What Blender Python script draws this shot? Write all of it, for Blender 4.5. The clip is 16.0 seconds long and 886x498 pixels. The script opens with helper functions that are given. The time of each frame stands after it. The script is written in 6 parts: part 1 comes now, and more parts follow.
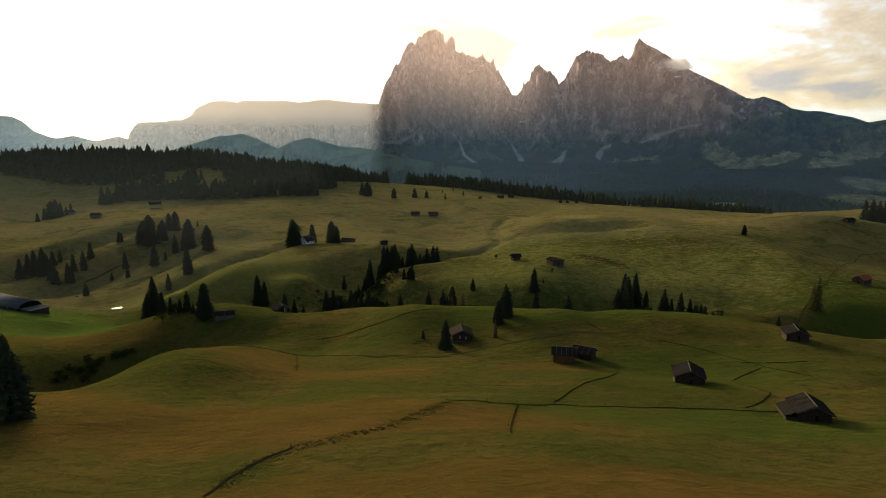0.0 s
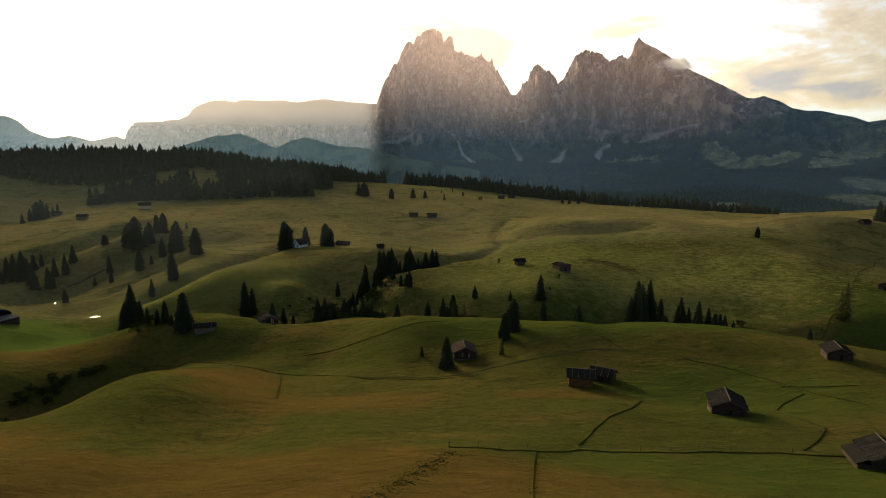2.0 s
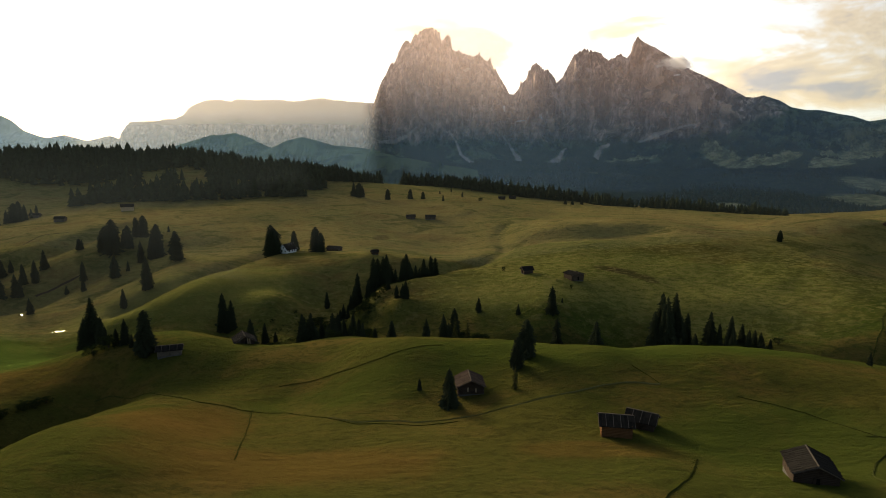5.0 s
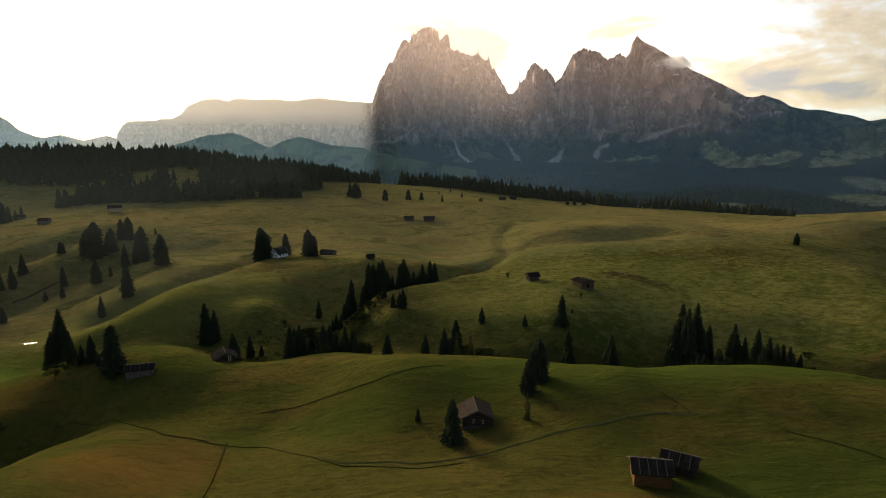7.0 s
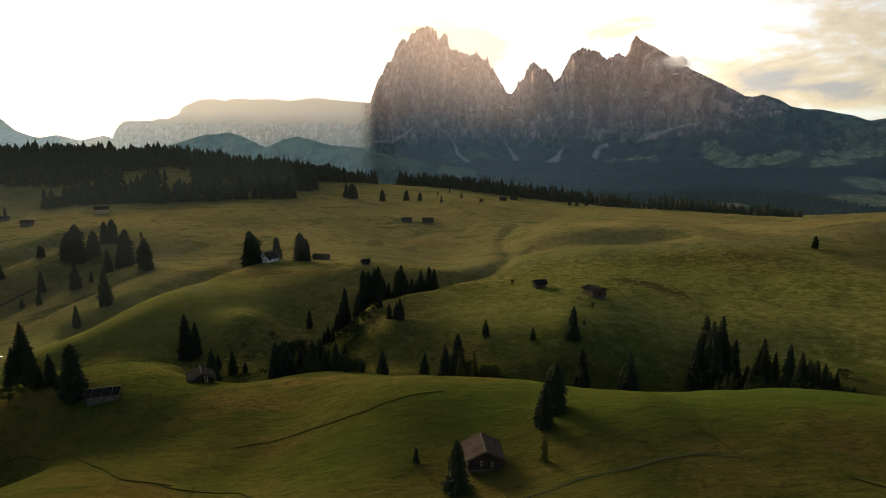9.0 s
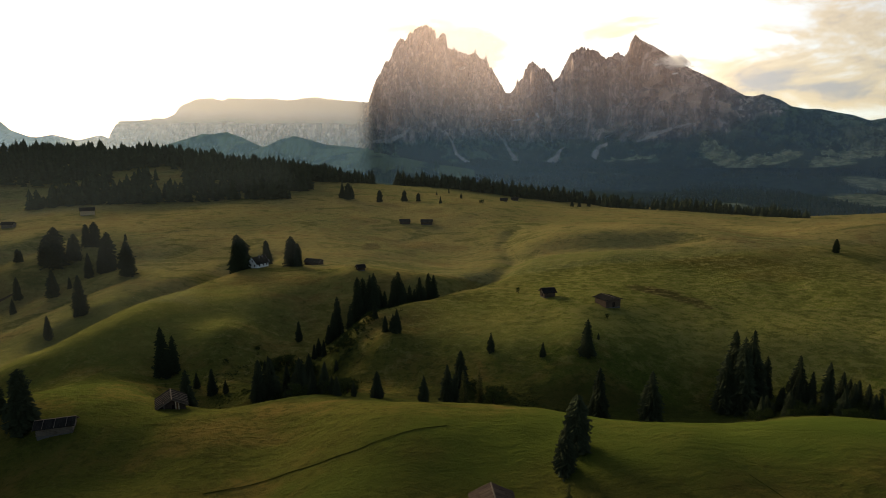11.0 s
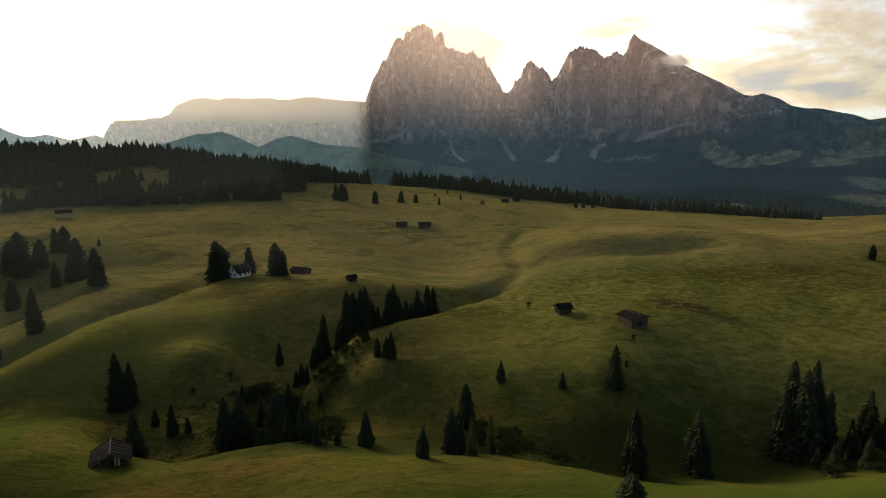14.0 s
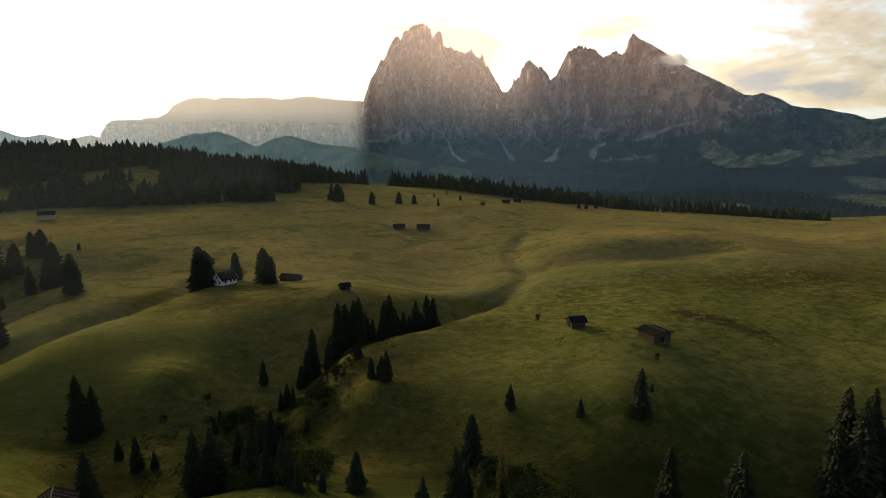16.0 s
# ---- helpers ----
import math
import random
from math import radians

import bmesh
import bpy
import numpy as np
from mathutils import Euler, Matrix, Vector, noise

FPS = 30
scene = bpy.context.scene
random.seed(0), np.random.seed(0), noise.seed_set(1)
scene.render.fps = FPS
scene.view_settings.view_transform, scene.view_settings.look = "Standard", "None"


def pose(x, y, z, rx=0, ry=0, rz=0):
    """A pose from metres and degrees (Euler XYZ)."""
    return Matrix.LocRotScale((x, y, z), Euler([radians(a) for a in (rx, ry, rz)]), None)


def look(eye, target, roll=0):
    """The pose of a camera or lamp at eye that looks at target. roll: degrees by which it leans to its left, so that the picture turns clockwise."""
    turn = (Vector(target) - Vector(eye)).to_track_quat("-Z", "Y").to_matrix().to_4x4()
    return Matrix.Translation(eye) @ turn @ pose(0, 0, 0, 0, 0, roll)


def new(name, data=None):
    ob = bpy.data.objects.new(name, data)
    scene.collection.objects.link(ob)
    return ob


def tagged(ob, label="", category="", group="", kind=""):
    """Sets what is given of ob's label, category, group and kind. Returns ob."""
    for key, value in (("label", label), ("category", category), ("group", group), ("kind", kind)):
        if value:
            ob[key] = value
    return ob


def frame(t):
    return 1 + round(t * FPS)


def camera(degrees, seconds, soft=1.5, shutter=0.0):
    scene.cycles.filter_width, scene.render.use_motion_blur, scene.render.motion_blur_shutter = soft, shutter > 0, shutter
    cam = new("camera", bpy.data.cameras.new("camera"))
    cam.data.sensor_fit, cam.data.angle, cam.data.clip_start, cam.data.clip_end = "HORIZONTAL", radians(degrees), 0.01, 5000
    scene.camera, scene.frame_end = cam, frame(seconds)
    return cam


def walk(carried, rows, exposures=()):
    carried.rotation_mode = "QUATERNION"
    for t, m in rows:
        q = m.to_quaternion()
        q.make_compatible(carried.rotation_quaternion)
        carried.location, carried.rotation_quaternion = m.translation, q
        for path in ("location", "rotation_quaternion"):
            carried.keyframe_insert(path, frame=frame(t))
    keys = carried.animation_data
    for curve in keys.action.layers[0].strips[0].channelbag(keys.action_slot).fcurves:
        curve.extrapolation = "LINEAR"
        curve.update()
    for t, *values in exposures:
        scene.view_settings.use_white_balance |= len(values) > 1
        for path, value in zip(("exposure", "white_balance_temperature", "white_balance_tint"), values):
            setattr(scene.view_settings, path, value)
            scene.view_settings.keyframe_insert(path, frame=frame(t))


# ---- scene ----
cam = camera(73.76, 16.0, soft=0.9)
PATH = [
    (0, (0.0, 0.0, 0.0), (0.0, 98.628, -16.506), -0.001),
    (2, (-0.659, 20.272, -0.892), (-0.411, 118.898, -17.408), -0.007),
    (4, (-1.299, 40.397, -1.774), (-0.797, 139.021, -18.297), -0.013),
    (6, (-1.918, 60.41, -2.645), (-1.158, 159.031, -19.175), -0.019),
    (8, (-2.517, 80.345, -3.505), (-1.494, 178.963, -20.041), -0.025),
    (10, (-3.096, 100.237, -4.355), (-1.806, 198.852, -20.895), -0.031),
    (12, (-3.655, 120.121, -5.194), (-2.092, 218.731, -21.738), -0.037),
    (14, (-4.193, 140.03, -6.022), (-2.354, 238.635, -22.568), -0.044),
    (16, (-4.712, 160.0, -6.84), (-2.591, 258.599, -23.387), -0.05),
]
walk(cam, [(t, look(eye, target, roll)) for t, eye, target, roll in PATH])

# ---- light ----
SUN_AZ, SUN_EL = radians(-33), radians(7.0)      # azimuth from +y towards +x
sun_way = Vector((math.sin(SUN_AZ) * math.cos(SUN_EL), math.cos(SUN_AZ) * math.cos(SUN_EL), math.sin(SUN_EL)))
lamp = bpy.data.lights.new("sun", "SUN")
lamp.energy, lamp.angle, lamp.color = 3.6, radians(26), (1.0, 0.83, 0.54)
GLOW_AZ = radians(-21)                           # the dawn glow spreads from the sun along the skyline
glow_way = Vector((math.sin(GLOW_AZ) * math.cos(SUN_EL), math.cos(GLOW_AZ) * math.cos(SUN_EL), math.sin(SUN_EL)))
sun = new("sun", lamp)
sun.matrix_world = look(sun_way * 100, (0, 0, 0))

world = bpy.data.worlds.new("world")
scene.world = world
world.use_nodes = True
scene.view_settings.exposure = 1.28


class Nodes:
    """Short writing of node trees."""

    def __init__(self, tree):
        self.tree = tree
        tree.nodes.clear()

    def add(self, kind, **values):
        n = self.tree.nodes.new(kind)
        for k, v in values.items():
            if k == "op":
                n.operation = v
            elif k == "blend":
                n.data_type, n.blend_type = "RGBA", v
            elif k == "noise_dim":
                n.noise_dimensions = v
        return n

    def link(self, a, b):
        self.tree.links.new(a, b)

    def put(self, socket, v):
        if isinstance(v, bpy.types.NodeSocket):
            self.link(v, socket)
        elif v is not None:
            if socket.type == "RGBA" and len(v) == 3:
                v = (*v, 1)
            socket.default_value = v

    def math(self, op, a, b=None, c=None, clamp=False):
        n = self.add("ShaderNodeMath", op=op)
        n.use_clamp = clamp
        for s, v in zip(n.inputs, (a, b, c)):
            self.put(s, v)
        return n.outputs[0]

    def vmath(self, op, a, b=None):
        n = self.add("ShaderNodeVectorMath", op=op)
        for s, v in zip(n.inputs, (a, b)):
            self.put(s, v)
        return n.outputs["Value"] if op in ("DOT_PRODUCT", "LENGTH", "DISTANCE") else n.outputs[0]

    def noise(self, at, scale, detail=4, rough=0.55, distort=0.0):
        n = self.add("ShaderNodeTexNoise")
        self.put(n.inputs["Vector"], at)
        for k, v in (("Scale", scale), ("Detail", detail), ("Roughness", rough), ("Distortion", distort)):
            n.inputs[k].default_value = v
        return n.outputs["Fac"]

    def ramp(self, v, a, b, to=(0.0, 1.0)):
        n = self.add("ShaderNodeMapRange")
        n.interpolation_type = "SMOOTHSTEP"
        for s, x in zip(n.inputs, (v, a, b, *to)):
            self.put(s, x)
        return n.outputs[0]

    def mix(self, f, a, b, blend="MIX"):
        n = self.add("ShaderNodeMix", blend=blend)
        n.data_type = "RGBA"
        self.put(n.inputs[0], f)
        self.put(n.inputs[6], a)
        self.put(n.inputs[7], b)
        return n.outputs[2]

    def scale(self, at, s):
        n = self.add("ShaderNodeMapping")
        self.put(n.inputs["Vector"], at)
        n.inputs["Scale"].default_value = s
        return n.outputs[0]

    def split(self, at):
        n = self.add("ShaderNodeSeparateXYZ")
        self.put(n.inputs[0], at)
        return n.outputs


# cloud banks: bearing (x/y), height (z/y), their half sizes, how dense
CLOUD_BANKS = ((0.60, 0.115, 0.20, 0.050, 0.27), (0.72, 0.20, 0.10, 0.05, 0.11), (0.60, 0.255, 0.20, 0.03, 0.10), (0.055, 0.168, 0.070, 0.028, 0.42),
               (0.27, 0.185, 0.10, 0.025, 0.12), (0.40, 0.155, 0.06, 0.02, 0.06), (0.70, 0.075, 0.12, 0.02, 0.14))


def make_world():
    n = Nodes(world.node_tree)
    out = n.add("ShaderNodeOutputWorld")
    sky = n.add("ShaderNodeTexSky")
    sky.sky_type, sky.sun_disc = "NISHITA", False
    sky.sun_elevation, sky.sun_rotation = SUN_EL, SUN_AZ
    sky.altitude, sky.air_density, sky.dust_density, sky.ozone_density = 1900, 1.0, 2.5, 1.0
    way = n.add("ShaderNodeTexCoord").outputs["Generated"]
    x, y, z = n.split(way)
    near = n.vmath("DOT_PRODUCT", way, tuple(glow_way))                # 1 towards the middle of the bright dawn sky
    glow = n.math("POWER", n.ramp(near, 0.55, 1.02), 1.6)              # bright aureole
    wide = n.math("POWER", n.ramp(near, -0.25, 0.95), 2.6)             # the sky's bright side
    # thin high cloud over the whole sky, with thicker banks in the south-west
    banks = n.noise(n.scale(way, (3.4, 3.4, 9.0)), 1.9, 9, 0.62, 0.6)
    wisps = n.noise(n.scale(way, (8, 8, 22)), 1.0, 7, 0.62, 0.4)
    mass = n.math("ADD", n.math("MULTIPLY", banks, 0.6), n.math("MULTIPLY", wisps, 0.4))
    ahead = n.math("MAXIMUM", y, 0.02)
    a, e = n.math("DIVIDE", x, ahead), n.math("DIVIDE", z, ahead)
    lift = 0.0
    for ca, ce, ra, re, much in CLOUD_BANKS:
        da, de = n.math("DIVIDE", n.math("SUBTRACT", a, ca), ra), n.math("DIVIDE", n.math("SUBTRACT", e, ce), re)
        r2 = n.math("ADD", n.math("MULTIPLY", da, da), n.math("MULTIPLY", de, de))
        lift = n.math("MULTIPLY_ADD", n.math("EXPONENT", n.math("MULTIPLY", r2, -1.0)), much, lift)
    mass = n.math("ADD", mass, lift)
    cover = n.ramp(mass, 0.54, 0.68)
    thick = n.ramp(mass, 0.65, 0.78)
    veil = n.mix(wide, (0.050, 0.058, 0.072), (0.54, 0.50, 0.46))
    veil = n.mix(glow, veil, (0.95, 0.82, 0.62))
    veil = n.mix(1.0, veil, n.ramp(z, 0.24, 0.62, (1.0, 0.31)), "MULTIPLY")   # dawn light lies along the skyline; unseen sky overhead dimmed to deepen relief
    base = n.add("ShaderNodeMix", blend="ADD")
    base.data_type = "RGBA"
    n.put(base.inputs[0], 1.0)
    n.put(base.inputs[6], n.mix(1.0, sky.outputs[0], (0.04, 0.04, 0.04), "MULTIPLY"))
    n.put(base.inputs[7], veil)
    shade = n.mix(thick, (0.86, 0.68, 0.46), (0.50, 0.46, 0.45))
    cloud = n.mix(1.0, base.outputs[2], shade, "MULTIPLY")
    full = n.mix(n.math("MULTIPLY", cover, 0.95), base.outputs[2], cloud)
    bg = n.add("ShaderNodeBackground")
    n.put(bg.inputs[0], full)
    bg.inputs[1].default_value = 1.0
    n.link(bg.outputs[0], out.inputs[0])


make_world()


# ---- materials ----
def material(name, paint, rough=0.9, bump=0.0, metal=0.0, gloss=0.0, sheen=0.0, tint=(1, 1, 1)):
    """paint(n, at) gives a colour and a height socket (or None)."""
    m = bpy.data.materials.new(name)
    m.use_nodes = True
    n = Nodes(m.node_tree)
    out = n.add("ShaderNodeOutputMaterial")
    bsdf = n.add("ShaderNodeBsdfPrincipled")
    at = n.add("ShaderNodeTexCoord").outputs["Object"]
    colour, height = paint(n, at)
    n.put(bsdf.inputs["Base Color"], colour)
    n.put(bsdf.inputs["Roughness"], rough)
    bsdf.inputs["Metallic"].default_value = metal
    bsdf.inputs["Specular IOR Level"].default_value = gloss if rough >= 0.8 else 0.4
    if sheen:
        bsdf.inputs["Sheen Weight"].default_value = sheen
        bsdf.inputs["Sheen Roughness"].default_value = 0.6
        bsdf.inputs["Sheen Tint"].default_value = (*tint, 1)
    if bump and height is not None:
        b = n.add("ShaderNodeBump")
        b.inputs["Distance"].default_value = bump
        n.put(b.inputs["Height"], height)
        n.link(b.outputs[0], bsdf.inputs["Normal"])
    n.link(bsdf.outputs[0], out.inputs[0])
    return m


# the brightest green tone paints light onto the knoll and the left slope
HAY, LAWN, LIT_GRASS = (0.112, 0.122, 0.024), (0.085, 0.130, 0.022), (0.215, 0.205, 0.050)
# the darkest green tone paints the stream hollow's shade into the grass
MOWN, EARTH, RUST, HOLLOW_SHADE = (0.054, 0.076, 0.012), (0.060, 0.042, 0.020), (0.135, 0.068, 0.018), (0.030, 0.038, 0.010)
MEADOW_PATCHES = ((-48, 290, 26, 36, HOLLOW_SHADE, 0.95), (-12, 272, 42, 16, HOLLOW_SHADE, 0.95), (45, 274, 60, 14, HOLLOW_SHADE, 0.9), (112, 268, 45, 18, HOLLOW_SHADE, 0.95), (-95, 296, 30, 14, HOLLOW_SHADE, 0.45),
                  (-195, 272, 55, 40, LAWN, 0.9), (215, 290, 45, 45, MOWN, 0.85), (60, 105, 48, 12, MOWN, 0.7), (75, 160, 38, 26, MOWN, 0.55),
                  (90, 366, 8, 6, EARTH, 0.85), (97, 361, 9, 7, EARTH, 0.95), (104, 353, 8, 6, EARTH, 0.9), (108, 346, 5, 3, EARTH, 0.7), (157, 419, 40, 16, RUST, 0.25), (154, 424, 34, 10, EARTH, 0.2), (-47, 514, 7, 24, EARTH, 0.6), (-20, 505, 6, 16, EARTH, 0.35),
                  (-30, 150, 34, 14, RUST, 0.5), (-60, 175, 16, 22, RUST, 0.55), (30, 158, 18, 6, RUST, 0.4), (20, 60, 70, 12, RUST, 0.6),
                  (-150, 235, 40, 14, RUST, 0.4), (-25, 95, 60, 16, RUST, 0.6), (-100, 110, 40, 20, RUST, 0.6), (118, 352, 98, 62, LIT_GRASS, 1.0), (30, 330, 40, 30, LIT_GRASS, 0.6), (120, 400, 120, 60, HAY, 0.6), (40, 350, 60, 22, HAY, 0.5), (110, 420, 80, 26, HAY, 0.4), (-135, 350, 70, 45, LIT_GRASS, 0.6), (50, 225, 70, 22, MOWN, 0.8), (105, 238, 50, 24, MOWN, 0.8),
                  (165, 395, 26, 10, RUST, 0.3), (60, 450, 50, 12, HAY, 0.6), (200, 350, 50, 25, HAY, 0.5), (-20, 205, 40, 12, MOWN, 0.4))


# open slopes among the woods across the valley: x, y and half sizes
FAR_CLEARINGS = ((2049, 2802, 150, 190), (1773, 2476, 150, 170), (661, 994, 130, 130), (1125, 2320, 60, 70))


def paint_meadow(n, at):
    geo = n.add("ShaderNodeNewGeometry")
    p = geo.outputs["Position"]
    x, y, z = n.split(p)
    broad = n.noise(p, 0.012, 6, 0.62, 0.6)
    field = n.noise(n.scale(p, (0.8, 1.0, 1)), 0.006, 4, 0.5, 0.8)
    patch = n.noise(n.scale(p, (0.7, 1.0, 1)), 0.045, 7, 0.68, 0.6)
    tuft = n.noise(n.scale(p, (0.8, 1.0, 1)), 0.50, 8, 0.74, 0.4)
    fine = n.noise(n.scale(p, (0.8, 1.0, 1)), 2.6, 7, 0.78)
    comb = n.noise(n.scale(p, (0.8, 1.0, 1)), 0.8, 8, 0.76, 0.3)
    green, olive, dry = (0.062, 0.082, 0.014), (0.100, 0.096, 0.020), (0.175, 0.112, 0.032)
    c = n.mix(n.ramp(broad, 0.40, 0.60), green, olive)
    c = n.mix(n.math("MULTIPLY", n.ramp(patch, 0.46, 0.64), 0.7), c, dry)
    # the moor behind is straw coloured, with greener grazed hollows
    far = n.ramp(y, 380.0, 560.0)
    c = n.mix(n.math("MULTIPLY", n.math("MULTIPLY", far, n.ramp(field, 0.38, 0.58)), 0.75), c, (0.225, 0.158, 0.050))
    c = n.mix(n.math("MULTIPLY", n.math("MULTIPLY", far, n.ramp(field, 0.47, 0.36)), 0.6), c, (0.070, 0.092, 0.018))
    # mown, greener and brown patches, painted shade and lit slopes, each with a ragged edge
    rag = n.math("MULTIPLY", n.math("SUBTRACT", n.noise(p, 0.07, 5, 0.65), 0.5), 0.9)

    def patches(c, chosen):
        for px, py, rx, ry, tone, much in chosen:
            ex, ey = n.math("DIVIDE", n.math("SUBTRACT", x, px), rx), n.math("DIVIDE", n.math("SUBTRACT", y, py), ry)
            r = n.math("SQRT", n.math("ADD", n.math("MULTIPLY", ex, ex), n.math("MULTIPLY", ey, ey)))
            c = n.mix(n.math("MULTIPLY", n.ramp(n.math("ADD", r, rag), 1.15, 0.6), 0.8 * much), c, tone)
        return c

    c = n.mix(n.math("MULTIPLY", n.ramp(tuft, 0.49, 0.60), 0.62), c, (0.034, 0.044, 0.010))
    c = n.mix(n.math("MULTIPLY", n.ramp(comb, 0.52, 0.68), 0.35), c, (0.190, 0.160, 0.048))
    c = n.mix(n.math("MULTIPLY", n.ramp(fine, 0.50, 0.70), 0.45), c, (0.160, 0.142, 0.042))
    # lower meadows' shade is put into the colour; upper alp lightened towards ripe hay
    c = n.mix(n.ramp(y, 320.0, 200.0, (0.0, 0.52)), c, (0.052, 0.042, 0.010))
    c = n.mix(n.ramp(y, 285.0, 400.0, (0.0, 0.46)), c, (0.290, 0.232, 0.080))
    swath = n.noise(n.scale(p, (0.65, 1.0, 1)), 0.035, 6, 0.66, 0.8)
    moor = n.ramp(y, 300.0, 380.0)
    c = n.mix(n.math("MULTIPLY", n.math("MULTIPLY", n.ramp(swath, 0.52, 0.62), 0.5), moor), c, (0.160, 0.104, 0.034))
    c = n.mix(n.math("MULTIPLY", n.math("MULTIPLY", n.ramp(swath, 0.48, 0.38), 0.55), moor), c, (0.062, 0.074, 0.016))
    lumpy = n.ramp(y, 250.0, 340.0)
    wrinkle = n.noise(n.scale(p, (0.7, 1.0, 1)), 0.26, 9, 0.76, 0.4)
    c = n.mix(n.math("MULTIPLY", n.math("MULTIPLY", n.ramp(wrinkle, 0.52, 0.62), 0.45), lumpy), c, (0.270, 0.220, 0.078))
    c = n.mix(n.math("MULTIPLY", n.math("MULTIPLY", n.ramp(wrinkle, 0.47, 0.38), 0.45), lumpy), c, (0.056, 0.062, 0.016))
    c = patches(c, sorted(MEADOW_PATCHES, key=lambda q: (q[4] == HOLLOW_SHADE, q[4] == EARTH, q[4] == RUST)))
    # cattle terraces: short level treads that step down the knoll
    kx, ky = n.math("DIVIDE", n.math("SUBTRACT", x, 130.0), 150.0), n.math("DIVIDE", n.math("SUBTRACT", y, 365.0), 85.0)
    grazed = n.ramp(n.math("ADD", n.math("SQRT", n.math("ADD", n.math("MULTIPLY", kx, kx), n.math("MULTIPLY", ky, ky))), rag), 1.15, 0.6)
    tread = n.noise(n.scale(p, (0.75, 1.0, 1)), 0.30, 7, 0.72, 0.3)
    c = n.mix(n.math("MULTIPLY", n.math("MULTIPLY", n.ramp(tread, 0.51, 0.57), 0.5), grazed), c, (0.250, 0.215, 0.070))
    c = n.mix(n.math("MULTIPLY", n.math("MULTIPLY", n.ramp(tread, 0.48, 0.42), 0.45), grazed), c, (0.048, 0.058, 0.014))
    # far slopes across the valley: conifer woods and pastures
    woods = n.ramp(y, 1150.0, 1350.0)
    wood = n.mix(n.ramp(n.noise(p, 0.03, 4, 0.7), 0.4, 0.6), (0.014, 0.021, 0.013), (0.024, 0.033, 0.018))
    open_ = n.ramp(n.noise(n.scale(p, (1, 0.6, 1)), 0.0016, 5, 0.55, 0.3), 0.60, 0.66)
    wood = n.mix(open_, wood, (0.060, 0.068, 0.030))
    for px, py, rx, ry in FAR_CLEARINGS:
        ex, ey = n.math("DIVIDE", n.math("SUBTRACT", x, px), rx), n.math("DIVIDE", n.math("SUBTRACT", y, py), ry)
        r = n.math("ADD", n.math("SQRT", n.math("ADD", n.math("MULTIPLY", ex, ex), n.math("MULTIPLY", ey, ey))), rag)
        wood = n.mix(n.ramp(r, 1.15, 0.7), wood, n.mix(n.ramp(n.noise(p, 0.02, 6, 0.7), 0.42, 0.60), (0.090, 0.098, 0.050), (0.200, 0.192, 0.098)))
    c = n.mix(woods, c, wood)
    knoll = n.noise(n.scale(p, (0.7, 1.3, 1)), 0.14, 6, 0.62, 0.3)
    step = n.math("MULTIPLY", n.math("MULTIPLY", n.ramp(tread, 0.40, 0.60), 1.1), grazed)
    h = n.math("ADD", n.math("ADD", n.math("MULTIPLY", n.math("ADD", n.math("ADD", tuft, step), n.math("MULTIPLY", comb, 0.7)), 0.5), n.math("MULTIPLY", fine, 0.14)), n.math("MULTIPLY", n.math("ADD", n.math("MULTIPLY", knoll, 1.7), n.math("MULTIPLY", n.math("MULTIPLY", wrinkle, 3.2), lumpy)), 0.9))
    return c, h


# pastures on the mountains' lower slopes: x, y and half sizes
ALPS = ((1635, 3500, 75, 210), (1720, 3330, 120, 70), (1860, 3270, 130, 60), (2010, 3120, 130, 95), (2230, 3230, 190, 120), (2380, 3330, 160, 90), (1180, 3752, 170, 30), (-330, 3950, 150, 40))
# scree runs: x, z and half width down the gullies
SCREES = ([(67, 125, 4), (114, 52, 8), (140, -30, 11), (200, -80, 11), (253, -98, 9)], [(405, 150, 4), (489, 64, 8), (511, -9, 14), (524, -105, 24)],
          [(843, 9, 4), (772, -52, 15), (690, -104, 26)], [(-160, 145, 5), (-216, 92, 14), (-300, 55, 18), (-400, 50, 10)],
          [(1132, 92, 3), (1071, 25, 9), (990, -50, 18)], [(1586, 156, 5), (1476, 122, 11), (1399, 92, 11), (1319, 51, 6)],
          [(1290, 150, 4), (1255, 95, 10), (1215, 50, 14)])
# fresh, pale rock scars, the last painting the tower's sunlit left edge: x, z and half sizes
SCARS = ((1418, 432, 24, 50), (1377, 352, 26, 26), (1480, 318, 30, 66), (1600, 298, 34, 48), (768, 180, 22, 60), (1755, 250, 26, 44), (350, 44, 40, 26), (236, 162, 22, 44), (1377, 76, 30, 14), (-462, 330, 20, 110))
SNOWS = ((195, 566, 30, 11), (456, 285, 9, 24), (572, 200, 26, 6), (1506, 466, 18, 6), (712, 232, 6, 22))


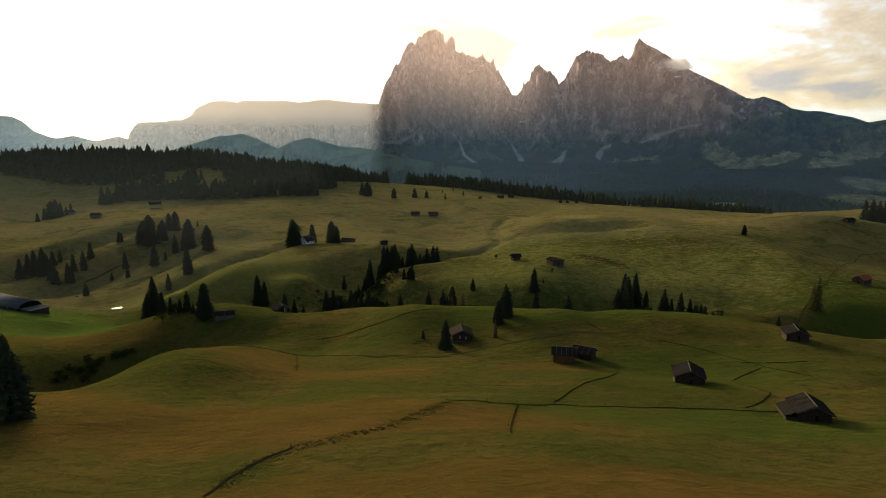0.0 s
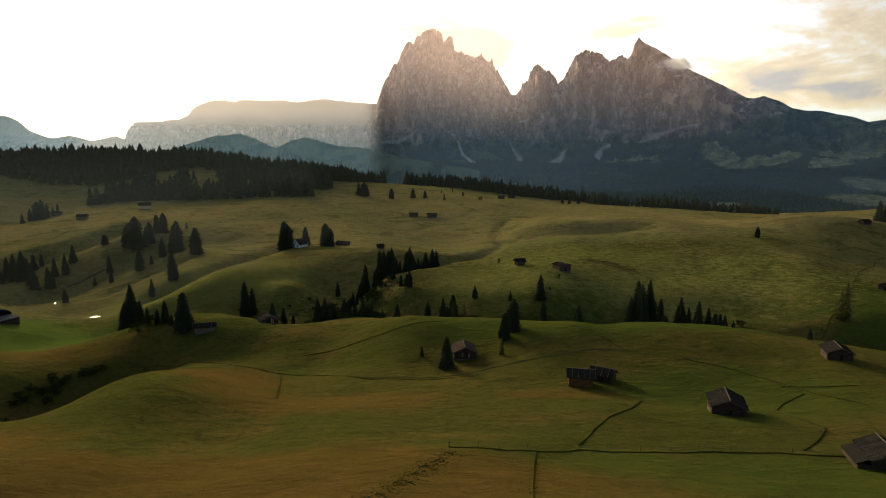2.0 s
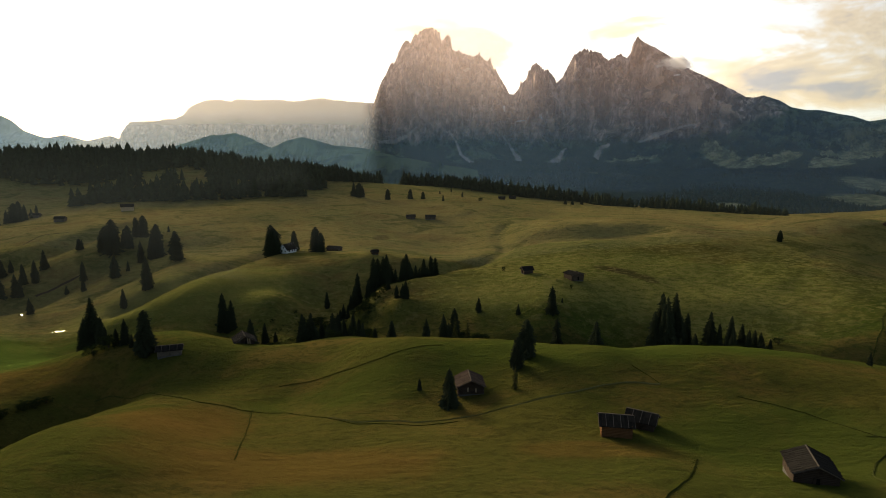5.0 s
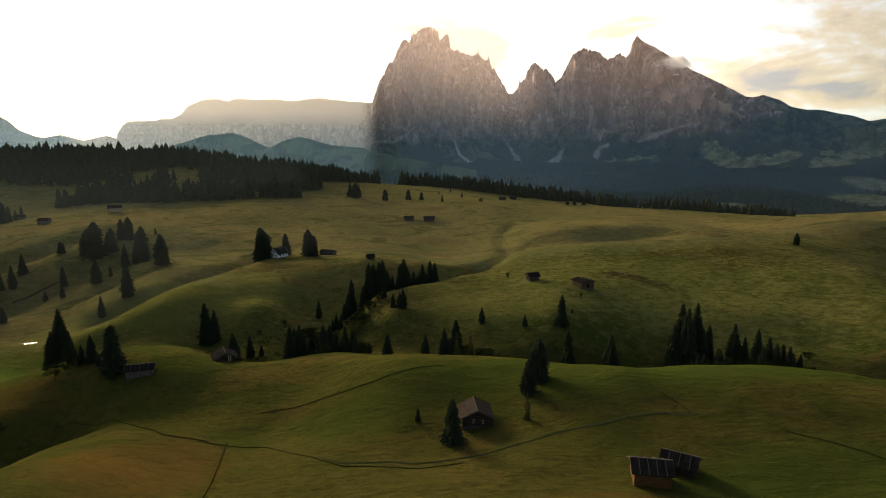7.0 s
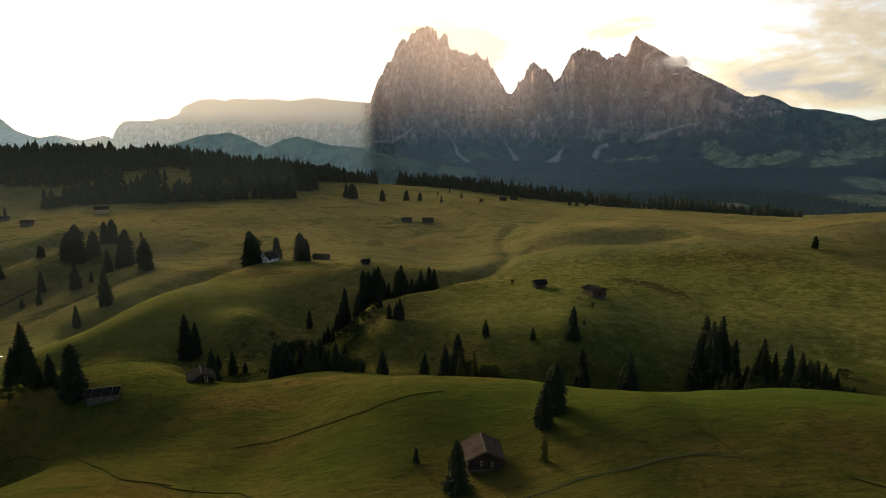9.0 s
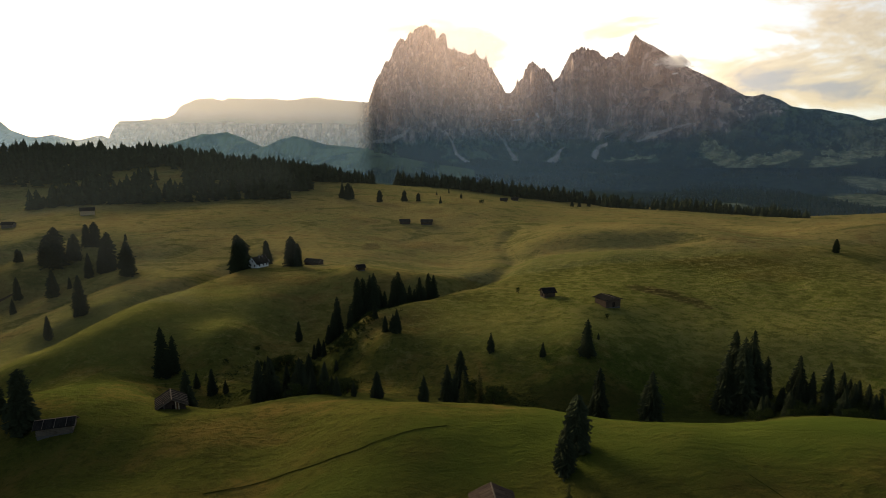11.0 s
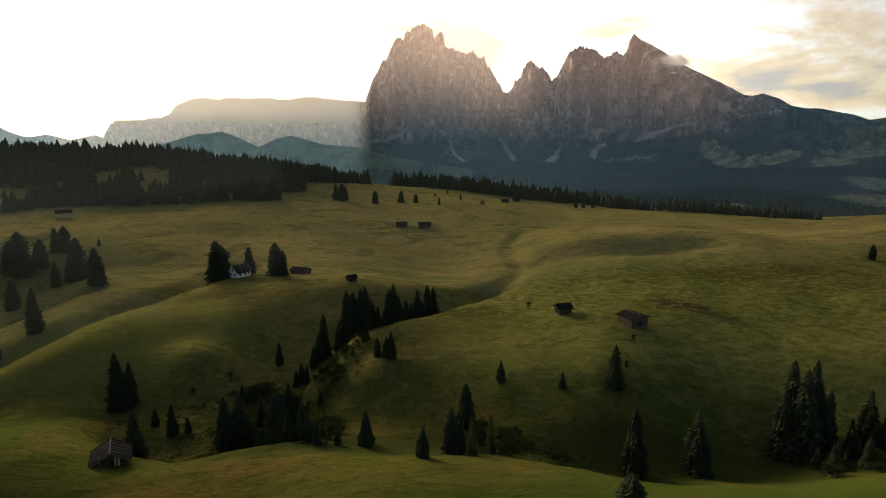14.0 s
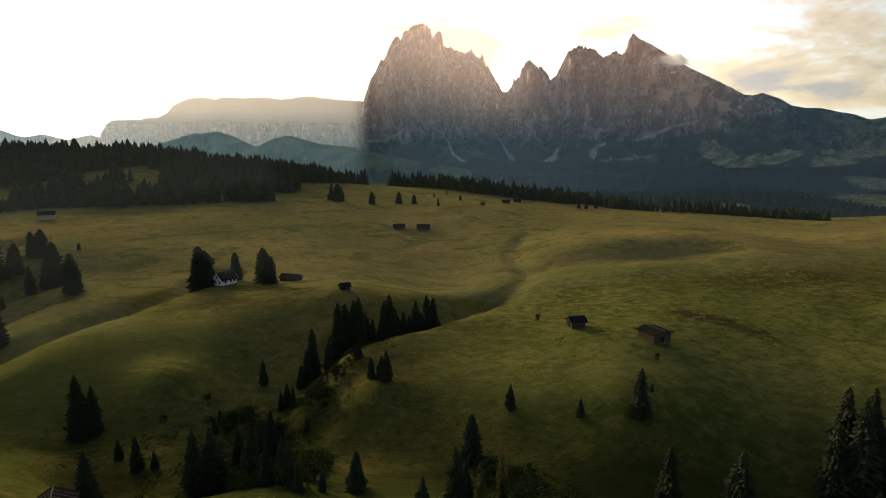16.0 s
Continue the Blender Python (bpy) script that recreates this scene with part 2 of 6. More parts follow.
def paint_rock(n, at):
    geo = n.add("ShaderNodeNewGeometry")
    p = geo.outputs["Position"]
    x, y, z = n.split(p)
    nz = n.split(geo.outputs["Normal"])[2]
    streak = n.noise(n.scale(p, (1, 1, 0.24)), 0.016, 6, 0.62, 0.35)
    strata = n.noise(n.scale(p, (0.12, 0.12, 1)), 0.03, 7, 0.66, 0.4)
    grain = n.noise(n.scale(p, (1, 1, 0.6)), 0.035, 5, 0.6)
    broad = n.noise(p, 0.0042, 5, 0.6, 0.3)
    wall = n.noise(n.scale(p, (1, 1, 0.22)), 0.009, 5, 0.55, 0.6)
    c = n.mix(n.ramp(streak, 0.42, 0.58), (0.16, 0.125, 0.118), (0.62, 0.48, 0.42))
    # dark and pale bands stand in for the shaded gullies and lit ribs
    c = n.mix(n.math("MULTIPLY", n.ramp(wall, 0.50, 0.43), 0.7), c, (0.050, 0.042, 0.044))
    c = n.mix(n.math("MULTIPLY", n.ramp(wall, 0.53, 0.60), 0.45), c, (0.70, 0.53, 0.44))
    c = n.mix(n.math("MULTIPLY", n.ramp(strata, 0.52, 0.66), 0.55), c, (0.10, 0.085, 0.082))
    c = n.mix(n.math("MULTIPLY", n.ramp(broad, 0.53, 0.64), 0.6), c, (0.54, 0.39, 0.28))
    c = n.mix(n.math("MULTIPLY", n.ramp(broad, 0.47, 0.36), 0.5), c, (0.12, 0.10, 0.10))
    c = n.mix(n.math("MULTIPLY", n.ramp(grain, 0.5, 0.68), 0.35), c, (0.075, 0.070, 0.068))
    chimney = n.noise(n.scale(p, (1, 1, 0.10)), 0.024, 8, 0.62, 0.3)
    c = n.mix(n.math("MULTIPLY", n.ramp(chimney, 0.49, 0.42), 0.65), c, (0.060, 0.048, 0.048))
    # ledges carry a little dark turf
    c = n.mix(n.math("MULTIPLY", n.ramp(nz, 0.60, 0.85), 0.45), c, (0.085, 0.088, 0.055))
    tear = n.math("MULTIPLY", n.math("SUBTRACT", n.noise(n.scale(p, (1, 1, 0.5)), 0.03, 7, 0.68), 0.5), 2.2)

    def blots(c, spots, tone, much):
        for px, pz, rx, rz in spots:
            ex, ez = n.math("DIVIDE", n.math("SUBTRACT", x, px), rx), n.math("DIVIDE", n.math("SUBTRACT", z, pz), rz)
            r = n.math("ADD", n.math("SQRT", n.math("ADD", n.math("MULTIPLY", ex, ex), n.math("MULTIPLY", ez, ez))), tear)
            c = n.mix(n.math("MULTIPLY", n.ramp(r, 1.1, 0.7), much), c, tone)
        return c

    c = blots(c, SCARS, (0.66, 0.47, 0.34), 0.75)
    # gentler ground carries turf and woods towards the foot
    rough_z = n.math("ADD", z, n.math("MULTIPLY", n.math("SUBTRACT", n.noise(p, 0.006, 7, 0.64), 0.5), 240.0))
    turf_top = n.ramp(x, 1500.0, 2300.0, (75.0, 330.0))
    turf = n.ramp(n.math("SUBTRACT", turf_top, rough_z), -25.0, 35.0)
    turfc = n.mix(n.ramp(n.noise(p, 0.012, 6, 0.68), 0.44, 0.56), (0.018, 0.030, 0.020), (0.075, 0.098, 0.050))
    c = n.mix(turf, c, turfc)
    ragged = n.math("MULTIPLY", n.math("SUBTRACT", n.noise(p, 0.011, 7, 0.68), 0.5), 2.4)
    grassy = n.mix(n.ramp(n.noise(p, 0.02, 6, 0.7), 0.42, 0.60), (0.11, 0.118, 0.060), (0.30, 0.285, 0.140))
    for px, py, rx, ry in ALPS:
        ex, ey = n.math("DIVIDE", n.math("SUBTRACT", x, px), rx), n.math("DIVIDE", n.math("SUBTRACT", y, py), ry)
        r = n.math("ADD", n.math("SQRT", n.math("ADD", n.math("MULTIPLY", ex, ex), n.math("MULTIPLY", ey, ey))), ragged)
        c = n.mix(n.math("MULTIPLY", n.ramp(r, 1.15, 0.75), n.ramp(z, 130.0, 90.0)), c, grassy)
    # scree fans, widening downhill
    stony = n.math("MULTIPLY_ADD", n.noise(p, 0.04, 7, 0.75, 0.6), 3.0, -0.45)
    for line in SCREES:
        for (ax, az, aw), (bx, bz, bw) in zip(line, line[1:]):
            dx, dz = bx - ax, bz - az
            along = n.math("MULTIPLY_ADD", n.math("SUBTRACT", x, ax), dx / (dx * dx + dz * dz), n.math("MULTIPLY", n.math("SUBTRACT", z, az), dz / (dx * dx + dz * dz)))
            t = n.math("MINIMUM", n.math("MAXIMUM", along, 0.0), 1.0)
            ex = n.math("SUBTRACT", n.math("SUBTRACT", x, ax), n.math("MULTIPLY", t, dx))
            ez = n.math("SUBTRACT", n.math("SUBTRACT", z, az), n.math("MULTIPLY", t, dz))
            d = n.math("SQRT", n.math("ADD", n.math("MULTIPLY", ex, ex), n.math("MULTIPLY", ez, ez)))
            r = n.math("MULTIPLY", n.math("DIVIDE", d, n.math("MULTIPLY_ADD", t, bw - aw, aw)), stony)
            c = n.mix(n.math("MULTIPLY", n.math("MULTIPLY", n.ramp(r, 1.15, 0.6), n.ramp(along, 1.12, 1.0)), 0.75), c, (0.52, 0.45, 0.40))
    c = blots(c, SNOWS, (0.80, 0.80, 0.82), 0.95)
    return c, n.math("ADD", streak, n.math("ADD", chimney, wall))


def paint_hill(n, at):
    p = n.add("ShaderNodeNewGeometry").outputs["Position"]
    a = n.noise(p, 0.006, 6, 0.6, 0.5)
    b = n.noise(p, 0.04, 5, 0.7)
    c = n.mix(n.ramp(a, 0.44, 0.56), (0.085, 0.110, 0.045), (0.024, 0.040, 0.022))
    return n.mix(n.math("MULTIPLY", b, 0.5), c, (0.03, 0.045, 0.02)), b


def paint_needles(n, at):
    info = n.add("ShaderNodeObjectInfo")
    geo = n.add("ShaderNodeNewGeometry")
    v = n.math("MULTIPLY_ADD", info.outputs["Random"], 0.5, n.math("MULTIPLY", geo.outputs["Random Per Island"], 0.5))
    c = n.mix(v, (0.026, 0.030, 0.016), (0.044, 0.051, 0.026))
    return c, None


def paint_larch(n, at):
    v = n.add("ShaderNodeNewGeometry").outputs["Random Per Island"]
    return n.mix(v, (0.045, 0.050, 0.014), (0.085, 0.075, 0.025)), None


def paint_shrub(n, at):
    v = n.add("ShaderNodeNewGeometry").outputs["Random Per Island"]
    return n.mix(v, (0.022, 0.031, 0.010), (0.052, 0.062, 0.020)), None


def paint_bark(n, at):
    f = n.noise(n.scale(at, (6, 6, 1)), 6, 5, 0.7)
    return n.mix(f, (0.035, 0.026, 0.020), (0.10, 0.078, 0.06)), f


def wood_paint(dark, light, along, boards=0.0):
    def paint(n, at):
        f = n.noise(n.scale(at, along), 3.0, 6, 0.7, 0.4)
        g = n.noise(at, 0.9, 4, 0.6)
        v = n.add("ShaderNodeObjectInfo").outputs["Random"]
        c = n.mix(f, dark, light)
        c = n.mix(n.math("MULTIPLY", n.ramp(g, 0.45, 0.75), 0.6), c, tuple(0.55 * k for k in dark))
        if boards:
            k = n.add("ShaderNodeNewGeometry").outputs["Random Per Island"]
            c = n.mix(n.math("MULTIPLY", n.ramp(k, 0.2, 0.95), boards), c, tuple(1.5 * q for q in light))
        return n.mix(n.math("MULTIPLY", v, 0.25), c, light), f
    return paint


def plain_paint(a, b, scale=4.0):
    def paint(n, at):
        f = n.noise(at, scale, 5, 0.6)
        return n.mix(f, a, b), f
    return paint


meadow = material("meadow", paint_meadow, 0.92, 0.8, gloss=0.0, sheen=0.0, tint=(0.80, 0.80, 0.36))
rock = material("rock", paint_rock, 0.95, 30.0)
hillside = material("hillside", paint_hill, 0.95, 3.0)
needles = material("needles", paint_needles, 0.95)
larch_leaf = material("larch_leaf", paint_larch, 0.8)
shrub_leaf = material("shrub_leaf", paint_shrub, 0.8)
bark = material("bark", paint_bark, 0.95, 0.02)
logs_dark = material("logs_dark", wood_paint((0.030, 0.021, 0.015), (0.085, 0.062, 0.045), (1, 1, 7)), 0.85, 0.02)
logs_warm = material("logs_warm", wood_paint((0.085, 0.040, 0.018), (0.20, 0.105, 0.045), (1, 1, 7)), 0.85, 0.02)
logs_brown = material("logs_brown", wood_paint((0.055, 0.038, 0.026), (0.125, 0.090, 0.064), (1, 1, 7)), 0.85, 0.02)
logs_grey = material("logs_grey", wood_paint((0.075, 0.060, 0.045), (0.19, 0.155, 0.12), (1, 1, 7)), 0.85, 0.02)
shingle = material("shingle", wood_paint((0.010, 0.009, 0.008), (0.036, 0.032, 0.027), (0.4, 5, 0.4), 0.2), 0.9, 0.03)
shingle_dark = material("shingle_dark", wood_paint((0.012, 0.010, 0.008), (0.042, 0.036, 0.028), (0.4, 5, 0.4), 0.25), 0.9, 0.03)
shingle_brown = material("shingle_brown", wood_paint((0.030, 0.022, 0.017), (0.085, 0.062, 0.048), (0.4, 5, 0.4), 0.3), 0.9, 0.03)
tile_red = material("tile_red", plain_paint((0.20, 0.065, 0.030), (0.34, 0.12, 0.055), 5), 0.85, 0.02)
plaster = material("plaster", plain_paint((0.78, 0.77, 0.74), (0.88, 0.87, 0.85), 1.5), 0.9)
plaster_ochre = material("plaster_ochre", plain_paint((0.36, 0.26, 0.15), (0.50, 0.38, 0.24), 1.5), 0.9)
stone = material("stone", plain_paint((0.06, 0.055, 0.05), (0.15, 0.14, 0.125), 3), 0.95, 0.03)
dark_gap = material("dark_gap", plain_paint((0.008, 0.007, 0.006), (0.016, 0.014, 0.012)), 0.9)
pane_glass = material("pane_glass", plain_paint((0.02, 0.022, 0.025), (0.03, 0.032, 0.035)), 0.08)
metal_grey = material("metal_grey", plain_paint((0.06, 0.062, 0.066), (0.11, 0.113, 0.118), 2), 0.85, 0.0, 0.0)
soil = material("soil", plain_paint((0.045, 0.030, 0.018), (0.095, 0.062, 0.036), 0.8), 0.95, 0.05)
rank_grass = material("rank_grass", plain_paint((0.044, 0.058, 0.012), (0.072, 0.084, 0.020), 0.8), 0.95, 0.1)
path_mat = material("path_dirt", plain_paint((0.075, 0.075, 0.026), (0.150, 0.140, 0.052), 0.6), 0.95, 0.05)
water_mat = material("water", plain_paint((0.01, 0.012, 0.012), (0.015, 0.018, 0.016), 0.3), 0.06)


def veil_material(name, density, colour, soft):
    """Thin cloud or mist: it lets light through and scatters some of it forwards."""
    m = bpy.data.materials.new(name)
    m.use_nodes = True
    n = Nodes(m.node_tree)
    out = n.add("ShaderNodeOutputMaterial")
    tr = n.add("ShaderNodeBsdfTransparent")
    sc = n.add("ShaderNodeBsdfTranslucent")
    df = n.add("ShaderNodeBsdfDiffuse")
    n.put(sc.inputs[0], colour)
    n.put(df.inputs[0], colour)
    both = n.add("ShaderNodeMixShader")
    both.inputs[0].default_value = 0.35
    n.link(sc.outputs[0], both.inputs[1])
    n.link(df.outputs[0], both.inputs[2])
    uv = n.add("ShaderNodeTexCoord").outputs["UV"]
    p = n.add("ShaderNodeNewGeometry").outputs["Position"]
    f = soft(n, uv, p)
    a = n.math("MULTIPLY", f, density, clamp=True)
    mx = n.add("ShaderNodeMixShader")
    n.put(mx.inputs[0], a)
    n.link(tr.outputs[0], mx.inputs[1])
    n.link(both.outputs[0], mx.inputs[2])
    n.link(mx.outputs[0], out.inputs[0])
    return m


# ---- helpers of the building ----
def mesh(name, verts, faces, mat, smooth=False):
    me = bpy.data.meshes.new(name)
    me.from_pydata([tuple(map(float, v)) for v in verts] if not isinstance(verts, np.ndarray) else verts.tolist(), [], faces if isinstance(faces, list) else faces.tolist())
    me.materials.append(mat)
    if smooth:
        me.shade_smooth()
    return me


def part(name, bm, mat, parent, label=""):
    """One bmesh as one mesh object under a thing or a part."""
    me = bpy.data.meshes.new(name)
    bm.to_mesh(me)
    bm.free()
    me.materials.append(mat)
    ob = new(name, me)
    ob.parent = parent
    return tagged(ob, label)


def box(bm, x0, x1, y0, y1, z0, z1, bevel=0.0):
    v = [bm.verts.new((x, y, z)) for z in (z0, z1) for x, y in ((x0, y0), (x1, y0), (x1, y1), (x0, y1))]
    for f in ((3, 2, 1, 0), (4, 5, 6, 7), (0, 1, 5, 4), (1, 2, 6, 5), (2, 3, 7, 6), (3, 0, 4, 7)):
        bm.faces.new([v[i] for i in f])
    return bm


def slab(bm, corners, thick):
    """A plate of four corners, thickened downwards along its normal."""
    c = [Vector(p) for p in corners]
    nrm = (c[1] - c[0]).cross(c[2] - c[0]).normalized()
    if nrm.z < 0:
        nrm = -nrm
    top = [bm.verts.new(p) for p in c]
    low = [bm.verts.new(p - nrm * thick) for p in c]
    bm.faces.new(top)
    bm.faces.new(low[::-1])
    for i in range(4):
        j = (i + 1) % 4
        bm.faces.new((top[i], low[i], low[j], top[j]))
    bmesh.ops.recalc_face_normals(bm, faces=bm.faces)
    return bm


LATTICE = np.random.default_rng(7).random((257, 257))


def vnoise(x, y):
    """Smooth noise, -1 to 1, on arrays."""
    x, y = np.asarray(x, float), np.asarray(y, float)
    i, j = np.floor(x).astype(int), np.floor(y).astype(int)
    u, v = x - i, y - j
    u, v = u * u * u * (u * (u * 6 - 15) + 10), v * v * v * (v * (v * 6 - 15) + 10)
    g = lambda a, b: LATTICE[a % 257, b % 257]  # noqa: E731
    return 2 * ((g(i, j) * (1 - u) + g(i + 1, j) * u) * (1 - v) + (g(i, j + 1) * (1 - u) + g(i + 1, j + 1) * u) * v) - 1


def fbm(x, y, octaves=5, gain=0.5):
    total, a = 0, 1.0
    for k in range(octaves):
        total = total + a * vnoise(x * 2**k + 17.3 * k, y * 2**k + 5.1 * k)
        a *= gain
    return total


def smooth(v, a, b):
    t = np.clip((np.asarray(v, float) - a) / (b - a), 0, 1)
    return t * t * (3 - 2 * t)


# ---- the land: round hills (x, y, radius, height) on a gentle fall ----
FOREGROUND = [
    (8, 0, 96, 34.0), (42, 0, 17, 3.6), (-50, 0, 17, 5.5), (54, 10, 17, 2.2), (5, 20, 17, -1.3),
    (-74, 29, 24, 6.7), (70, 29, 24, 7.2), (-2, 41, 17, -2.1), (-92, 51, 17, 3.3), (82, 51, 17, 2.4),
    (94, 61, 17, 4.3), (-19, 61, 17, -1.2), (-58, 71, 17, 2.1), (-117, 82, 17, 2.0), (107, 82, 17, 2.7),
    (-97, 82, 34, 6.8), (110, 86, 48, 8.1), (23, 86, 24, 1.0), (-62, 102, 17, 3.2), (-11, 102, 34, 3.0),
]
FORE_HILLS = [
    (132, 102, 17, 4.4), (-122, 112, 17, 3.2), (-91, 112, 17, 2.3), (31, 130, 24, 1.7), (-149, 133, 17, -1.0),
    (157, 133, 17, 3.3), (-96, 143, 17, -3.2), (139, 143, 34, 3.6), (-67, 144, 24, 5.0), (-165, 153, 17, -3.5),
    (61, 163, 17, -1.3), (-31, 163, 17, -2.3), (-72, 163, 17, 2.3), (-192, 173, 24, -6.4), (-80, 173, 17, 1.1),
    (-111, 173, 17, -6.2), (-49, 173, 17, -2.0), (32, 173, 17, -0.8), (113, 187, 24, 3.3), (-2, 187, 24, -3.5),
]
NEAR_RIDGE = [
    (-117, 194, 17, -1.8), (-43, 202, 24, -7.1), (-129, 202, 48, -11.0), (-207, 204, 17, -4.4), (-176, 204, 17, -1.9),
    (-103, 214, 17, -2.7), (-154, 214, 17, 2.5), (-226, 214, 17, -2.1), (40, 214, 17, 4.5), (75, 216, 24, 5.4),
    (176, 216, 24, -4.2), (-71, 224, 17, -6.6), (113, 224, 17, 1.9), (222, 230, 48, -5.8), (-9, 230, 24, 5.2),
    (23, 235, 17, 2.4), (65, 245, 17, -2.7), (152, 245, 24, -2.2), (-116, 255, 17, 4.4), (-96, 255, 17, 2.0),
]
STREAM_VALLEY = [
    (-167, 255, 17, -3.0), (112, 259, 24, -3.8), (-63, 265, 17, -3.3), (39, 265, 17, -8.4), (253, 265, 17, -2.5),
    (71, 274, 24, -11.6), (-202, 274, 24, 4.1), (0, 275, 17, -3.2), (-243, 286, 34, 9.8), (-80, 286, 17, -5.1),
    (165, 286, 68, -6.8), (1, 286, 68, -7.9), (93, 286, 17, -3.2), (22, 286, 17, -2.0), (117, 288, 24, -5.6),
    (-157, 288, 24, -5.0), (189, 288, 24, 1.8), (270, 306, 34, -5.2), (-56, 306, 34, -8.7), (-94, 317, 24, -3.5),
]
MIDDLE_SLOPES = [
    (-209, 317, 24, 3.6), (-166, 317, 24, -2.0), (93, 317, 24, -3.7), (-281, 317, 24, 2.6), (53, 331, 24, 3.6),
    (-250, 331, 24, 1.9), (-242, 336, 140, -36.9), (-60, 346, 24, -8.0), (-204, 346, 24, -4.9), (-129, 360, 24, 4.7),
    (260, 360, 24, -2.3), (-259, 360, 24, -2.2), (-14, 360, 24, -3.2), (342, 367, 68, -12.5), (138, 367, 34, -1.3),
    (77, 367, 34, 1.3), (-331, 367, 34, -4.3), (-282, 389, 24, -3.3), (-381, 403, 48, -6.3), (-150, 403, 48, 8.6),
]
UPPER_ALP = [
    (23, 408, 34, -3.7), (-242, 408, 34, -6.5), (289, 408, 34, -3.8), (-289, 432, 48, -8.6), (373, 432, 48, -7.7),
    (-214, 449, 34, -2.6), (-132, 449, 34, -3.4), (92, 449, 34, 2.0), (-349, 490, 34, -2.6), (-3, 490, 68, -12.8),
    (-43, 490, 34, 4.1), (96, 490, 48, 10.4), (-463, 504, 140, -27.7), (348, 510, 34, 3.8), (307, 510, 34, 5.9),
    (225, 510, 34, -5.4), (-244, 510, 34, 3.2), (216, 518, 96, 14.4), (-129, 518, 48, -5.4), (372, 530, 68, 10.8),
]
FOREST_HILL = [
    (457, 551, 34, 3.6), (-29, 571, 68, -3.9), (-148, 576, 48, -2.7), (226, 576, 48, -8.2), (509, 612, 68, 6.8),
    (410, 634, 48, 2.9), (-426, 634, 48, -7.6), (-544, 653, 68, -11.4), (-271, 691, 96, -8.0), (-170, 694, 68, 2.3),
    (34, 694, 68, 6.6), (368, 734, 68, -4.5), (603, 749, 96, 4.0), (-434, 749, 96, -13.5), (-522, 775, 68, -8.2),
    (-638, 816, 68, 5.2), (-67, 840, 140, 12.3), (-222, 857, 68, 5.9), (-640, 924, 140, 22.6), (284, 924, 140, -6.1),
]
CREST_HILLS = [
    (536, 924, 140, -16.4), (-357, 960, 200, 33.5), (702, 979, 96, -5.3), (-450, 979, 96, 8.9), (467, 1008, 140, -5.3),
    (828, 1037, 96, 11.7), (-727, 1037, 96, 8.7), (21, 1037, 96, 7.9), (-555, 1037, 96, 13.9), (252, 1037, 96, -5.3),
]
LEFT_SPUR = [
    (-152, 316, 17, 6.3), (-132, 332, 17, 3.9), (-119, 335, 17, 2.2), (-97, 336, 17, -1.3), (-87, 329, 17, 7.1),
    (-82, 334, 17, 4.3), (-86, 343, 17, -1.8), (-77, 361, 17, 2.8), (-68, 368, 17, 0.9), (-56, 374, 17, -2.3),
    (-108, 321, 17, 1.4), (-101, 314, 17, -3.5), (-86, 304, 17, -2.9), (-76, 312, 17, 2.8), (-59, 342, 17, 1.4),
    (-65, 316, 17, -3.7), (-145, 392, 30, 0.6), (-142, 401, 30, -2.7), (-52, 330, 17, 2.4),
]
GULLY_BANK = [
    (-38, 319, 11, 8.9), (-29, 332, 11, 4.0), (-25, 312, 11, 4.3), (-19, 315, 11, 4.6), (-17, 319, 11, -0.5),
    (-32, 314, 11, -5.3), (-23, 292, 17, -3.5), (-45, 300, 17, -1.1), (-47, 285, 17, -0.8), (-45, 342, 13, 3.4),
    (-38, 353, 13, 0.8), (-25, 363, 13, -0.9), (-12, 372, 13, -1.8), (-17, 348, 13, 2.0), (-9, 352, 13, 2.1),
    (-1, 362, 13, 1.6), (-27, 341, 13, 4.2), (-18, 333, 11, 0.9), (-5, 335, 13, 1.2),
]
HOLLOWS = [
    (18, 403, 30, 3.0), (39, 408, 30, -1.0), (-40, 397, 30, 1.8), (84, 463, 30, -4.0), (122, 473, 30, -5.5),
    (-157, 480, 30, -2.6), (43, 347, 17, 1.0), (72, 338, 17, 1.1), (48, 298, 17, 1.0), (33, 300, 17, 0.8),
    (33, 360, 17, 0.4), (0, 381, 13, -2.9), (10, 392, 13, -0.9), (8, 374, 13, 1.5), (-40, 402, 30, 2.4),
    (-20, 395, 30, -0.8), (-30, 380, 13, -1.9),
]
LANDFORMS = (FOREGROUND, FORE_HILLS, NEAR_RIDGE, STREAM_VALLEY, MIDDLE_SLOPES, UPPER_ALP, FOREST_HILL, CREST_HILLS, LEFT_SPUR, GULLY_BANK, HOLLOWS)
FALL = (-59.38, -8.95, -2.77)


